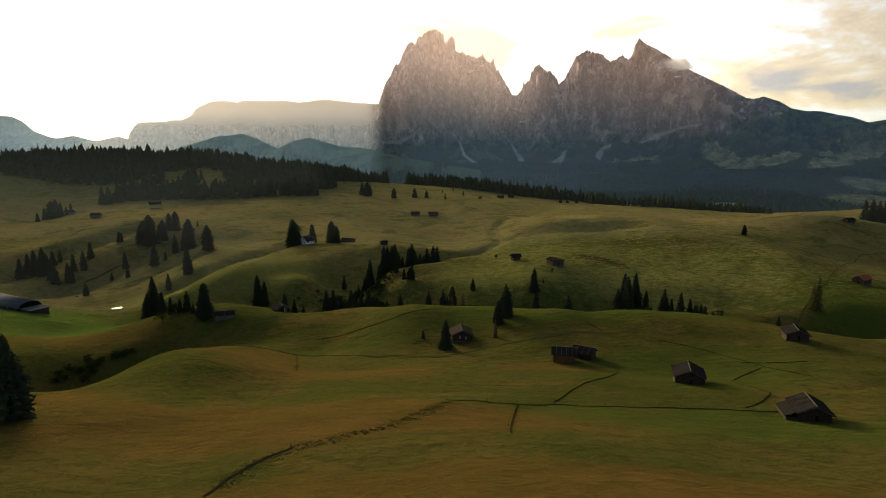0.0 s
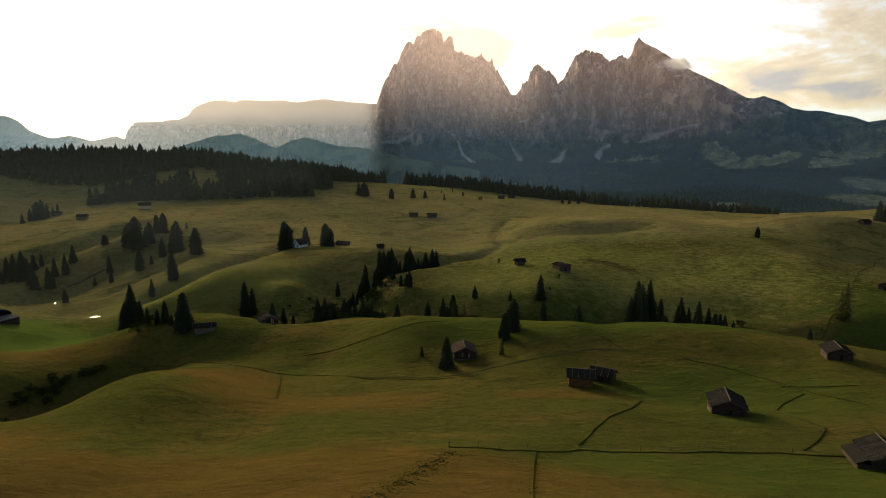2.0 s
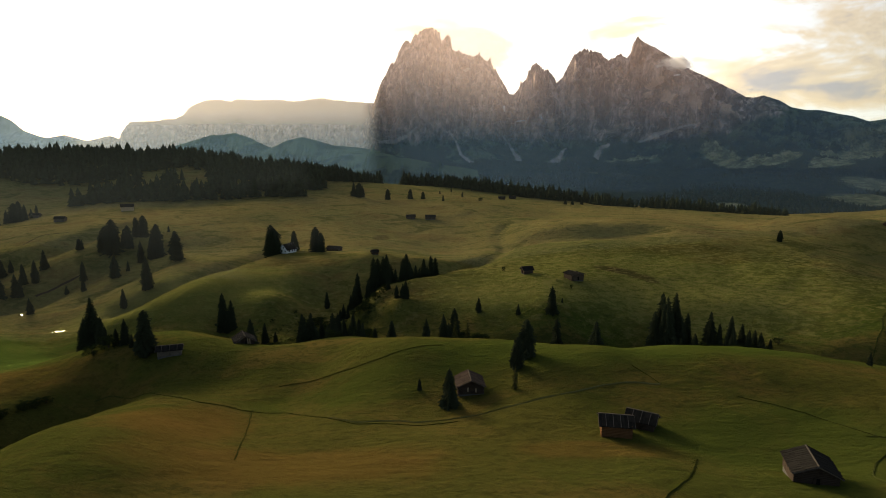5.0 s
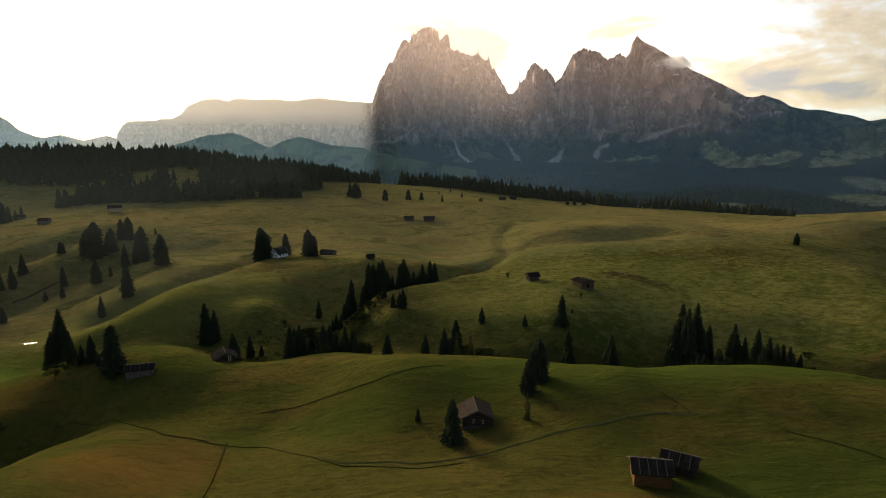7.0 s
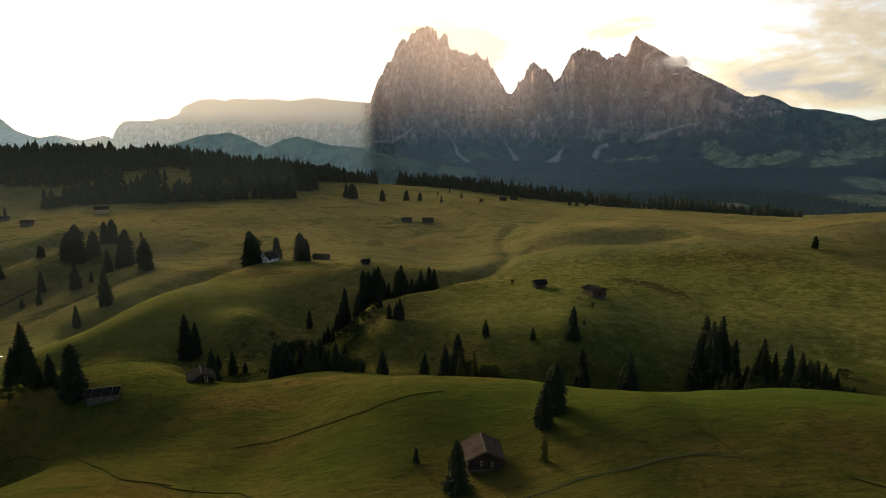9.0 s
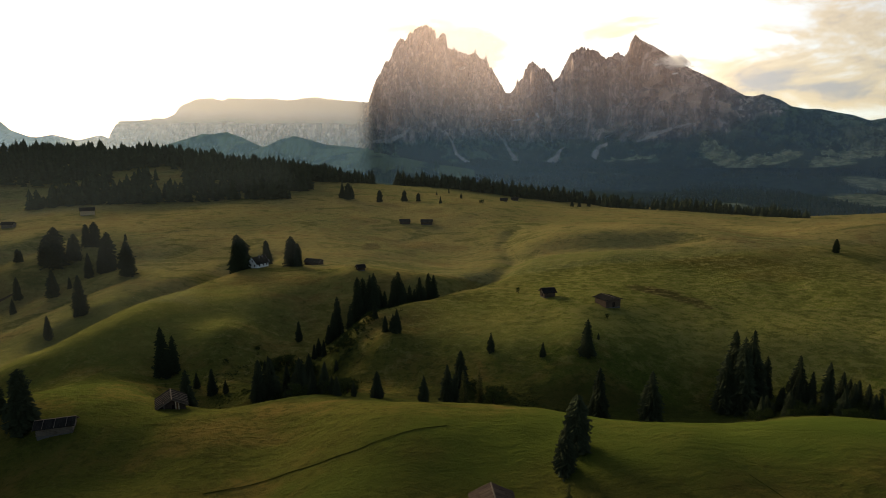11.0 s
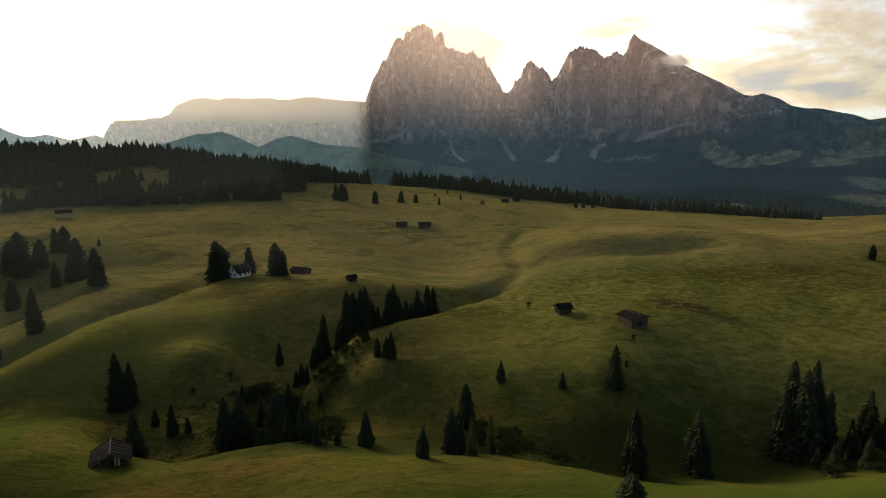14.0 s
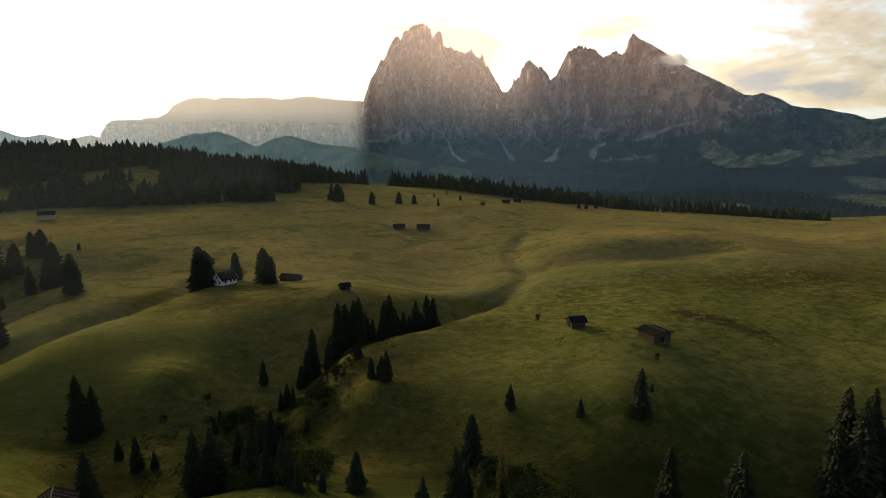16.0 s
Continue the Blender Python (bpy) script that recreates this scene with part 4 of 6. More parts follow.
for x, y, h in ((-48.5, 330.8, 7.3), (-45.8, 326.9, 6.7), (-49.7, 328.1, 6.1), (-52.8, 298.0, 10.7), (-48.1, 299.7, 13.3), (-47.4, 307.9, 12.6), (-47.6, 292.8, 10.9), (-49.1, 290.4, 9.1), (-52.2, 285.8, 6.4), (-38.2, 309.4, 4.2), (-26.1, 266.7, 4.6), (-30.6, 265.6, 5.7), (-35.2, 272.5, 10.0), (-65.4, 320.6, 3.8),):
    plant(SPRUCES, x, y, h, 0.95, group="ravine trees")
for x, y, h in ((-108.4, 422.0, 19.9), (-107.7, 427.0, 17.6), (-98.6, 441.0, 14.0), (-81.6, 428.0, 16.6), (-77.4, 425.0, 12.9),):
    plant(PINES, x, y, h, 1.12, group="house trees trees")
for x, y, h in ((-236.8, 471.5, 24.7), (-244.5, 474.0, 16.4), (-227.1, 497.9, 16.4), (-232.0, 496.9, 14.7), (-229.1, 478.4, 16.5), (-205.6, 472.9, 24.6), (-266.0, 480.0, 8.1), (-214.2, 511.7, 4.7), (-179.3, 444.3, 19.5),):
    plant(PINES, x, y, h, 1.12, group="upper trees")
for x, y, h in ((-214.2, 466.0, 15.3), (-213.0, 428.9, 15.4), (-164.0, 372.0, 18.3), (-243.3, 444.2, 13.4), (-227.6, 417.7, 8.4), (-170.7, 358.5, 10.8), (-209.0, 470.9, 16.4), (-209.5, 438.6, 6.8), (-232.8, 479.8, 13.0),):
    plant(SPRUCES, x, y, h, 1.05, group="upper trees")
for x, y, h in ((-313.4, 428.7, 15.3), (-307.9, 436.7, 19.8), (-294.3, 426.3, 21.4), (-313.0, 436.9, 15.6), (-283.3, 418.7, 15.4), (-278.5, 414.1, 14.7), (-271.6, 418.6, 15.0), (-269.6, 420.0, 10.7), (-232.7, 374.9, 9.4), (-246.7, 430.4, 6.3), (-263.6, 479.3, 7.5), (-218.2, 438.0, 12.8),):
    plant(SPRUCES, x, y, h, 1.15, group="left slope trees")
for x, y, h in ((-101.2, 243.0, 15.2),):
    plant(PINES, x, y, h, 1.12, group="hillock trees")
for x, y, h in ((-142.9, 283.0, 24.0), (-134.8, 275.0, 13.0), (-144.5, 280.0, 15.9), (-111.4, 249.3, 9.2), (-114.6, 249.4, 6.2), (-120.0, 252.3, 6.8), (-107.8, 246.9, 4.6), (-104.6, 245.4, 6.5),):
    plant(SPRUCES, x, y, h, 1.05, group="hillock trees")
for x, y, h in ((-116.8, 248.4, 4.6), (-121.0, 245.9, 3.9),):
    plant(SHRUBS, x, y, h, 1.35, group="hillock trees")
for x, y, h in ((-75.0, 272.0, 11.7), (-57.3, 282.0, 14.9), (-54.5, 285.0, 14.5), (-45.5, 285.0, 16.1),):
    plant(SPRUCES, x, y, h, 1.05, group="behind trees")
for x, y, h in ((227.0, 441.0, 7.9),):
    plant(PINES, x, y, h, 1.12, group="right trees")
for x, y, h in ((132.4, 225.0, 4.5),):
    plant(SPRUCES, x, y, h, 1.05, group="right trees")
for x, y, h in ((179.5, 275.0, 18.0), (178.6, 277.0, 13.4),):
    plant(LARCHES, x, y, h, 0.85, group="right trees")
for x, y, h in ((401.8, 560.0, 22.7), (408.8, 560.0, 24.0), (415.3, 560.0, 23.3), (421.2, 560.0, 24.0), (428.8, 560.0, 24.0), (436.9, 560.0, 24.0),):
    plant(SPRUCES, x, y, h, 1.05, group="right wood trees")
for x, y, h in ((-59.7, 718.0, 12.2), (-34.7, 725.2, 11.6), (-20.1, 725.2, 8.9), (-93.1, 726.6, 17.1),):
    plant(PINES, x, y, h, 1.12, group="far trees trees")
for x, y, h in ((2.7, 702.3, 7.3), (14.5, 845.8, 6.4), (26.7, 776.1, 6.6), (-100.3, 733.9, 15.9), (-90.1, 731.0, 13.9), (-0.8, 801.3, 4.5),):
    plant(SPRUCES, x, y, h, 1.05, group="far trees trees")
for x, y, h in ((45.1, 713.7, 4.0),):
    plant(SHRUBS, x, y, h, 1.35, group="far trees trees")
for x, y, h in ((-423.9, 636.8, 19.4), (-419.8, 638.1, 20.7),):
    plant(PINES, x, y, h, 1.12, group="hut wood trees")
for x, y, h in ((-423.3, 613.1, 10.6), (-427.1, 630.5, 13.9), (-417.5, 643.2, 15.9), (-418.8, 662.8, 11.9), (-417.4, 652.3, 10.0),):
    plant(SPRUCES, x, y, h, 1.05, group="hut wood trees")
for x, y, h in ((166.8, 837.4, 10.4), (180.0, 854.3, 10.6), (199.7, 883.8, 11.8), (224.2, 944.0, 14.4),):
    plant(SPRUCES, x, y, h, 1.05, group="edge trees")
for x, y, h in ((4.2, 258.7, 9.5),):
    plant(LARCHES, x, y, h, 0.85, group="thicket trees")


def thicket(poly, gap, low, high, seed, group, kinds=None, wide=1.35):
    """Bushes or young trees standing close together inside a polygon."""
    rnd = random.Random(seed)
    y = min(p[1] for p in poly)
    while y < max(p[1] for p in poly):
        x = min(p[0] for p in poly)
        while x < max(p[0] for p in poly):
            px, py = x + rnd.uniform(-0.6, 0.6) * gap, y + rnd.uniform(-0.6, 0.6) * gap
            if inside(px, py, poly) and rnd.random() < 0.8:
                plant(kinds or SHRUBS, round(px, 1), round(py, 1), rnd.uniform(low, high), wide, group=group)
            x += gap
        y += gap


thicket([(-66, 326), (-52, 333), (-46, 318), (-40, 300), (-28, 290), (-24, 266), (-42, 268), (-55, 285), (-62, 312)], 5.2, 2.0, 4.6, 3, "thicket bushes")
thicket([(-57, 296), (-44, 318), (-38, 300), (-28, 284), (-27, 266), (-45, 270), (-54, 284)], 7.0, 4.5, 9.5, 4, "thicket trees", SPRUCES, 0.95)
thicket([(-44, 322), (-34, 326), (-29, 337), (-25, 330), (-30, 318), (-36, 313)], 2.9, 1.2, 2.6, 5, "bank bushes")
thicket([(5, 274), (9, 290), (15, 292), (20, 284), (19, 270), (9, 264)], 4.6, 2.0, 4.6, 6, "hollow bushes")
thicket([(83, 257), (88, 276), (97, 284), (112, 286), (134, 280), (128, 262), (106, 254)], 5.6, 4.0, 9.0, 8, "grove undergrowth trees", SPRUCES, 1.05)
thicket([(80, 256), (86, 276), (97, 282), (112, 284), (136, 280), (128, 260), (106, 252)], 6.0, 2.0, 4.0, 9, "grove bushes")
thicket([(-83, 318), (-72, 329), (-63, 325), (-68, 309), (-78, 311)], 8.0, 1.4, 2.6, 7, "slope bushes")
for x, y, h in ((-134.0, 199.3, 2.2), (-132.2, 210.8, 2.2), (-135.4, 203.8, 2.3), (-128.9, 206.3, 2.2), (-136.3, 199.8, 2.2), (-132.1, 205.3, 2.2), (-135.4, 196.3, 2.2), (-129.2, 202.3, 2.2), (-132.2, 204.3, 2.2), (-129.9, 208.3, 2.8), (-129.3, 211.3, 2.2), (-126.3, 217.3, 2.2), (-124.1, 219.3, 2.2), (-133.7, 212.8, 2.2), (-124.1, 220.8, 2.3), (-129.5, 213.8, 2.2), (-126.9, 218.8, 2.2), (-122.2, 222.3, 2.2),):
    plant(SHRUBS, x, y, h, 1.35, group="ravine side trees")
for x, y, h in ((-303.6, 460.6, 9.3), (-297.9, 436.4, 14.5), (-271.0, 437.2, 15.3), (-304.8, 453.3, 12.4), (-276.8, 433.8, 14.0), (-274.9, 453.3, 13.7),):
    plant(SPRUCES, x, y, h, 1.05, group="left slope trees")


# ---- woods ----
def low_conifer(rnd, x, y, z, h, w, v, f, tiers=3, sides=6):
    """A far conifer: ragged tiers, either a pointed spruce or a fuller, rounded pine."""
    turn, pine = rnd.uniform(0, 6.28), rnd.random() < 0.4
    lean = rnd.uniform(-0.03, 0.03) * h
    for k in range(tiers):
        u = k / tiers
        z0 = z + h * (0.05 + 0.84 * u)
        z1 = z + h * min(1.0, 0.05 + 0.84 * u + 1.5 / tiers) if k < tiers - 1 else z + h
        r = w * ((1 - u**2.2) * 1.05 + 0.10 if pine else 1.05 * (1 - u) ** 0.75 + 0.10)
        o = len(v)
        v.append((x + lean * u, y, z1))
        for i in range(sides):
            a = turn + 1.7 * k + 6.283 * i / sides
            q = r * rnd.uniform(0.55, 1.25)
            v.append((x + lean * u + q * math.cos(a), y + q * math.sin(a), z0 - rnd.uniform(-0.02, 0.07) * h))
        f += [(o, o + 1 + i, o + 1 + (i + 1) % sides) for i in range(sides)]


def wood_object(name, spots, label, tiers=3, sides=6, seed=5):
    rnd = random.Random(seed)
    v, f = [], []
    xs, ys = np.array([s[0] for s in spots]), np.array([s[1] for s in spots])
    zs = land(xs, ys)
    for (x, y, h, w), z in zip(spots, zs):
        low_conifer(rnd, x, y, float(z), h, w, v, f, tiers, sides)
    return tagged(new(name, mesh(name, v, f, needles)), label, "woods", kind="stuff")


def scatter(poly, gap, tall, seed, holes=()):
    """Spots for trees inside a polygon, about gap metres apart, leaving the clearings out."""
    rnd = random.Random(seed)
    xs, ys = [p[0] for p in poly], [p[1] for p in poly]
    spots = []
    y = min(ys)
    while y < max(ys):
        x = min(xs)
        while x < max(xs):
            px, py = x + rnd.uniform(-0.5, 0.5) * gap, y + rnd.uniform(-0.5, 0.5) * gap
            if inside(px, py, poly) and not any((px - hx) ** 2 / rx**2 + (py - hy) ** 2 / ry**2 < 1 for hx, hy, rx, ry in holes):
                h = tall * rnd.choice((0.55, 0.75, 0.9, 1.0, 1.2)) * rnd.uniform(0.85, 1.15)
                if math.sin(px / 23 + 2 * math.sin(py / 31)) + math.sin(py / 19 + px / 47) > -1.25:
                    spots.append((px, py, h, h * rnd.uniform(0.22, 0.36)))
            x += gap
        y += gap
    return spots


CLEARINGS = ((-338, 850, 34, 30), (-312, 792, 26, 34), (-382, 845, 20, 26), (-366, 800, 18, 34), (-430, 795, 30, 12), (-210, 745, 18, 12), (-250, 800, 20, 14))
upper_wood = scatter([(-640, 800), (-560, 812), (-480, 806), (-440, 808), (-396, 860), (-356, 900), (-300, 880), (-172, 830), (-150, 850), (-130, 920),
                      (-200, 1000), (-420, 1010), (-700, 990)], 8.0, 19, 3, CLEARINGS)
lower_wood = scatter([(-410, 690), (-334, 712), (-245, 730), (-150, 716), (-140, 780), (-165, 850), (-330, 890), (-400, 840), (-424, 775)], 8.0, 18, 4, CLEARINGS)
crest_wood = scatter([(-150, 850), (-110, 850), (-80, 900), (-100, 960), (-190, 960)], 9.0, 16, 6)
crest_wood += scatter([(-60, 960), (60, 940), (150, 935), (230, 960), (230, 1010), (-60, 1030)], 8.0, 18, 7)
edge_wood = scatter([(225, 890), (330, 885), (420, 872), (490, 868), (490, 925), (225, 950)], 7.5, 15, 8)
wood_object("conifer_wood", upper_wood, "dense dark spruce wood covering the hilltop", 6, 8, 1)
wood_object("conifer_wood", lower_wood, "dark spruce wood along the upper pasture", 6, 8, 2)
wood_object("conifer_wood", crest_wood, "line of dark spruces along the meadow's far crest", 6, 7, 3)
wood_object("conifer_wood", edge_wood, "strip of spruces below the far meadow edge", 6, 7, 4)


def valley_wood():
    """Far slopes across the valley."""
    rng = np.random.default_rng(9)
    y = 1250 + 2550 * rng.random(34000) ** 0.8
    x = (rng.random(34000) * 2 - 1) * (0.86 * y + 100)
    keep = fbm(x / 420 + 4, y / 330, 4) < np.where(x > 900, 0.22, 0.42)
    for px, py, rx, ry in FAR_CLEARINGS:
        keep &= ((x - px) / rx) ** 2 + ((y - py) / ry) ** 2 > 1.0 + 0.5 * fbm(x / 60, y / 60, 3)
    spots = [(a, b, h, h * 0.23) for a, b, h in zip(x[keep].tolist(), y[keep].tolist(), (11 + 8 * rng.random(keep.sum())).tolist())]
    wood_object("conifer_wood", spots, "dark conifer woods on the slopes across the valley", 2, 5, 5)


valley_wood()


def foot_wood(face, count, seed, low, high):
    """Woods and dwarf pine on a mountain's lower slopes, open where the pastures lie."""
    rng = np.random.default_rng(seed)
    fx, fy, fz = FACES[face]
    v, f = [], []
    rnd = random.Random(seed)
    c, r = rng.integers(0, len(fx), count), rng.integers(0, int(len(fz) * 0.5), count)
    x, y, z = fx[c], fy[r, c], fz[r, c]
    top = np.interp(x, [-800, 1300, 1900, 2500, 2900], [low, low, high, high * 0.6, high * 0.5])
    open_ = np.zeros(count, bool)
    for px, py, rx, ry in ALPS:
        open_ |= ((x - px) / rx) ** 2 + ((y - py) / ry) ** 2 < 1.0 + 0.5 * fbm(x / 90, y / 60, 3)
    keep = (z + 40 * fbm(x / 160, z / 90, 4) < top) & ~(open_ & (z < 110)) & (fbm(x / 120 + 7, y / 120, 3) < 0.45)
    for line in SCREES:
        for (ax, az, aw), (bx, bz, bw) in zip(line, line[1:]):
            keep &= near_line(x, z, [(ax, az), (bx, bz)]) > 1.3 * bw
    for px, py, pz in zip(x[keep].tolist(), y[keep].tolist(), z[keep].tolist()):
        h = rnd.uniform(8, 15)
        low_conifer(rnd, px, py, pz - 2, h, h * 0.26, v, f, 2, 5)
    tagged(new("conifer_wood", mesh("conifer_wood", v, f, needles)), "dark conifer woods on the mountain's lower slopes", "woods", kind="stuff")


foot_wood(0, 26000, 12, 35, 60)
foot_wood(1, 44000, 13, 40, 130)


# ---- haze ----
def veil_sheet(name, x0, x1, y, z0, z1, mat, label):
    """A thin, slightly bowed sheet that stands in for a bank of haze."""
    cols, rows_ = 24, 8
    v, f, uv = [], [], []
    for j in range(rows_ + 1):
        for i in range(cols + 1):
            a, b = i / cols, j / rows_
            v.append((x0 + (x1 - x0) * a, y + 60 * math.sin(a * 7 + b * 3), z0 + (z1 - z0) * b))
    for j in range(rows_):
        for i in range(cols):
            o = j * (cols + 1) + i
            f.append((o, o + 1, o + cols + 2, o + cols + 1))
    me = mesh(name, v, f, mat, True)
    lay = me.uv_layers.new(name="UVMap")
    for loop in me.loops:
        k = loop.vertex_index
        lay.data[loop.index].uv = ((k % (cols + 1)) / cols, (k // (cols + 1)) / rows_)
    return tagged(new(name, me), label, "mist", kind="structure")


def fade_up(n, uv, p):
    u, v, _ = n.split(uv)
    edge = n.math("MULTIPLY", n.ramp(u, 0.0, 0.06), n.ramp(u, 1.0, 0.962))
    drift = n.math("MULTIPLY_ADD", n.noise(n.scale(p, (1, 1, 3)), 0.0012, 3, 0.5), 0.6, 0.7)
    return n.math("MULTIPLY", n.math("MULTIPLY", n.ramp(v, 1.0, 0.25), edge), drift)


# the blue of distant air is put into the sheets' tint
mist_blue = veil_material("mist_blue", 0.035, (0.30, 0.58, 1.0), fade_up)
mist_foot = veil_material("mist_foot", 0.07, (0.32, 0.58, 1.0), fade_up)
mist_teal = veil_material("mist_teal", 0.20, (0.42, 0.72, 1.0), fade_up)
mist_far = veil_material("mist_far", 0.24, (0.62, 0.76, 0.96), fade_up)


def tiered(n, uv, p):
    """Haze made denser above the terrace's edge to look more sunlit there."""
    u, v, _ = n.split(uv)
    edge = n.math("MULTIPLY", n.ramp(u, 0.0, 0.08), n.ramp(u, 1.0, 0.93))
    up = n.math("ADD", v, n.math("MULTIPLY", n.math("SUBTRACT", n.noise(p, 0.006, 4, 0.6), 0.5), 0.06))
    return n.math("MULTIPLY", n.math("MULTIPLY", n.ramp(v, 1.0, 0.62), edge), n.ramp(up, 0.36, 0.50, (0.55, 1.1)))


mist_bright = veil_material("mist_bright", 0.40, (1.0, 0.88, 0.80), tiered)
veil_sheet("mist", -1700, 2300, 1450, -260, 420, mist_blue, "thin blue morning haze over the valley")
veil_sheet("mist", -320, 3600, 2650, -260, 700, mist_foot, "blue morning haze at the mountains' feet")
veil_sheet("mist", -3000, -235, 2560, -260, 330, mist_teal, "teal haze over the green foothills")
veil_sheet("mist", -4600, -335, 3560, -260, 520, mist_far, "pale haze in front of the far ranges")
mist_alp = veil_material("mist_alp", 0.016, (0.75, 0.95, 1.0), fade_up)
veil_sheet("mist", -760, -140, 672, -120, 50, mist_alp, "faint morning haze before the hilltop wood")
mist_valley = veil_material("mist_valley", 0.012, (0.85, 0.95, 1.0), fade_up)
veil_sheet("mist", -520, -96, 300, -125, 10, mist_valley, "faint morning haze in the stream valley")
mist_low = veil_material("mist_low", 0.010, (0.80, 0.92, 1.0), fade_up)
veil_sheet("mist", -640, 520, 470, -110, 60, mist_low, "faint morning haze over the pastures")
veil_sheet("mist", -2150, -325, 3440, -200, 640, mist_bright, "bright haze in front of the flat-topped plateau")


def puff(n, uv, p):
    """Soft-edged, torn cloud."""
    u, v, _ = n.split(uv)
    du, dv = n.math("SUBTRACT", u, 0.5), n.math("SUBTRACT", v, 0.5)
    r = n.math("SQRT", n.math("ADD", n.math("MULTIPLY", du, du), n.math("MULTIPLY", dv, dv)))
    torn = n.math("MULTIPLY", n.math("SUBTRACT", n.noise(n.scale(p, (1, 1, 2)), 0.012, 6, 0.6), 0.5), 0.55)
    return n.ramp(n.math("ADD", r, torn), 0.42, 0.12)


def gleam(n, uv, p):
    """Mist sheet standing in for the sun's glow, densest high up and fading downwards and to both sides."""
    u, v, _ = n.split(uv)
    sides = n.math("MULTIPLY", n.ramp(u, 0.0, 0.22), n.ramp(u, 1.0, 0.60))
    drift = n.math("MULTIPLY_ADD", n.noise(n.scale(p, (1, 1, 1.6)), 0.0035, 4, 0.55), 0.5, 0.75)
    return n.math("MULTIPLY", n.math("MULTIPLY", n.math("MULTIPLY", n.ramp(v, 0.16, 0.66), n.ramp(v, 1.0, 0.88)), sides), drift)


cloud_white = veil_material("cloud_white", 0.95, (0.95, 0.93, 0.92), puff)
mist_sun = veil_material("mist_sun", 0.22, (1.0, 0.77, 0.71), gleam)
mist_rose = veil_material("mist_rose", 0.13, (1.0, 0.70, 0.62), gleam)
veil_sheet("cloud", 1330, 1700, 3930, 470, 610, cloud_white, "small white cloud clinging to the mountain flank")
veil_sheet("mist", 120, 1300, 2230, -120, 560, mist_rose, "thin rosy haze sheet standing in for the glow on the jagged peaks")
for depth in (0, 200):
    veil_sheet("mist", -320 - 0.15 * depth, 460 + 0.1 * depth, 2180 + depth, -100, 600 + 0.2 * depth, mist_sun, "warm haze sheet standing in for the sun's glow on the rock tower")


ditch_grass = material("ditch_grass", plain_paint((0.034, 0.040, 0.011), (0.074, 0.080, 0.020), 0.8), 0.95, 0.1)

# ---- ditches, paths and stream banks ----
STRIPS = {"ditch": ("ditch", ditch_grass, "narrow dark drainage ditch grown over with rank grass", "ditch", -0.16, 0.16),
          "rank": ("stream_bank", rank_grass, "dark green rank growth along a little stream", "stream bank", -0.3, 0.20),
          "soil": ("bare_soil", soil, "strip of bare brown soil in the grass", "bare soil", -0.12, 0.0),
          "path": ("path", path_mat, "trodden pale footpath across the meadow", "path", -0.05, 0.0)}


def strip(kind, wide, line):
    """A winding strip laid on the ground, with tufts of grass along it where it is overgrown."""
    name, mat, label, category, sink, tuft = STRIPS[kind]
    rnd = random.Random(len(line) * 31 + int(wide * 10))
    pts = []
    for (ax, ay), (bx, by) in zip(line, line[1:]):
        n = max(2, int(math.hypot(bx - ax, by - ay) / max(1.2, ay / 150)))
        pts += [(ax + (bx - ax) * k / n, ay + (by - ay) * k / n) for k in range(n)]
    pts.append(line[-1])
    p = np.array(pts)
    if len(p) > 6:
        for _ in range(3):
            p[1:-1] = (p[:-2] + 2 * p[1:-1] + p[2:]) / 4
    p += np.stack([fbm(p[:, 0] / 6, p[:, 1] / 6, 2), fbm(p[:, 1] / 6 + 9, p[:, 0] / 6, 2)], 1) * 0.35 * min(wide, 1.5)
    d = np.gradient(p, axis=0)
    d /= np.linalg.norm(d, axis=1)[:, None] + 1e-9
    side = np.stack([-d[:, 1], d[:, 0]], 1)
    w = (0.5 if kind == "ditch" else 1.0) * wide * (0.75 + 0.35 * fbm(p[:, 0] / 9, p[:, 1] / 9 + 4, 2))
    v, f = [], []
    offs = (-1.0, -0.45, 0.0, 0.45, 1.0)
    lifts = (-0.07, 0.05, sink * 0.2, 0.05, -0.07)
    for o, up in zip(offs, lifts):
        q = p + side * (w * o)[:, None] * (0.5 if kind != "rank" else 0.14)
        v.append(np.column_stack([q, land(q[:, 0], q[:, 1]) + up + 0.09]))
    n = len(p)
    V = np.concatenate(v).tolist()
    for j in range(4 if kind != "rank" else 0):
        for i in range(n - 1):
            f.append((j * n + i, j * n + i + 1, (j + 1) * n + i + 1, (j + 1) * n + i))
    if tuft:
        count = int(n * (3 + (2 if kind == "ditch" else 24) * wide))
        k = np.array([rnd.randrange(n) for _ in range(count)])
        s = np.array([rnd.gauss(0, 0.42 if kind == "ditch" else 0.75) for _ in range(count)])
        q = p[k] + side[k] * (w[k] * s)[:, None] + np.array([[rnd.uniform(-0.6, 0.6), rnd.uniform(-0.6, 0.6)] for _ in range(count)])
        z = land(q[:, 0], q[:, 1])
        for (x, y), zz in zip(q, z):
            a, r, h = rnd.uniform(0, 3.14), rnd.uniform(0.10, 0.24), tuft * rnd.uniform(0.2, 0.8)
            o = len(V)
            V += [[x - r * math.cos(a), y - r * math.sin(a), zz - 0.05], [x + r * math.cos(a), y + r * math.sin(a), zz - 0.05], [x + rnd.uniform(-r, r), y, zz + h],
                  [x, y + r * 0.7, zz]]
            f += [(o, o + 1, o + 2), (o, o + 3, o + 2)]
    ob = new(name, mesh(name, V, f, mat))
    return tagged(ob, label, category, kind="structure")


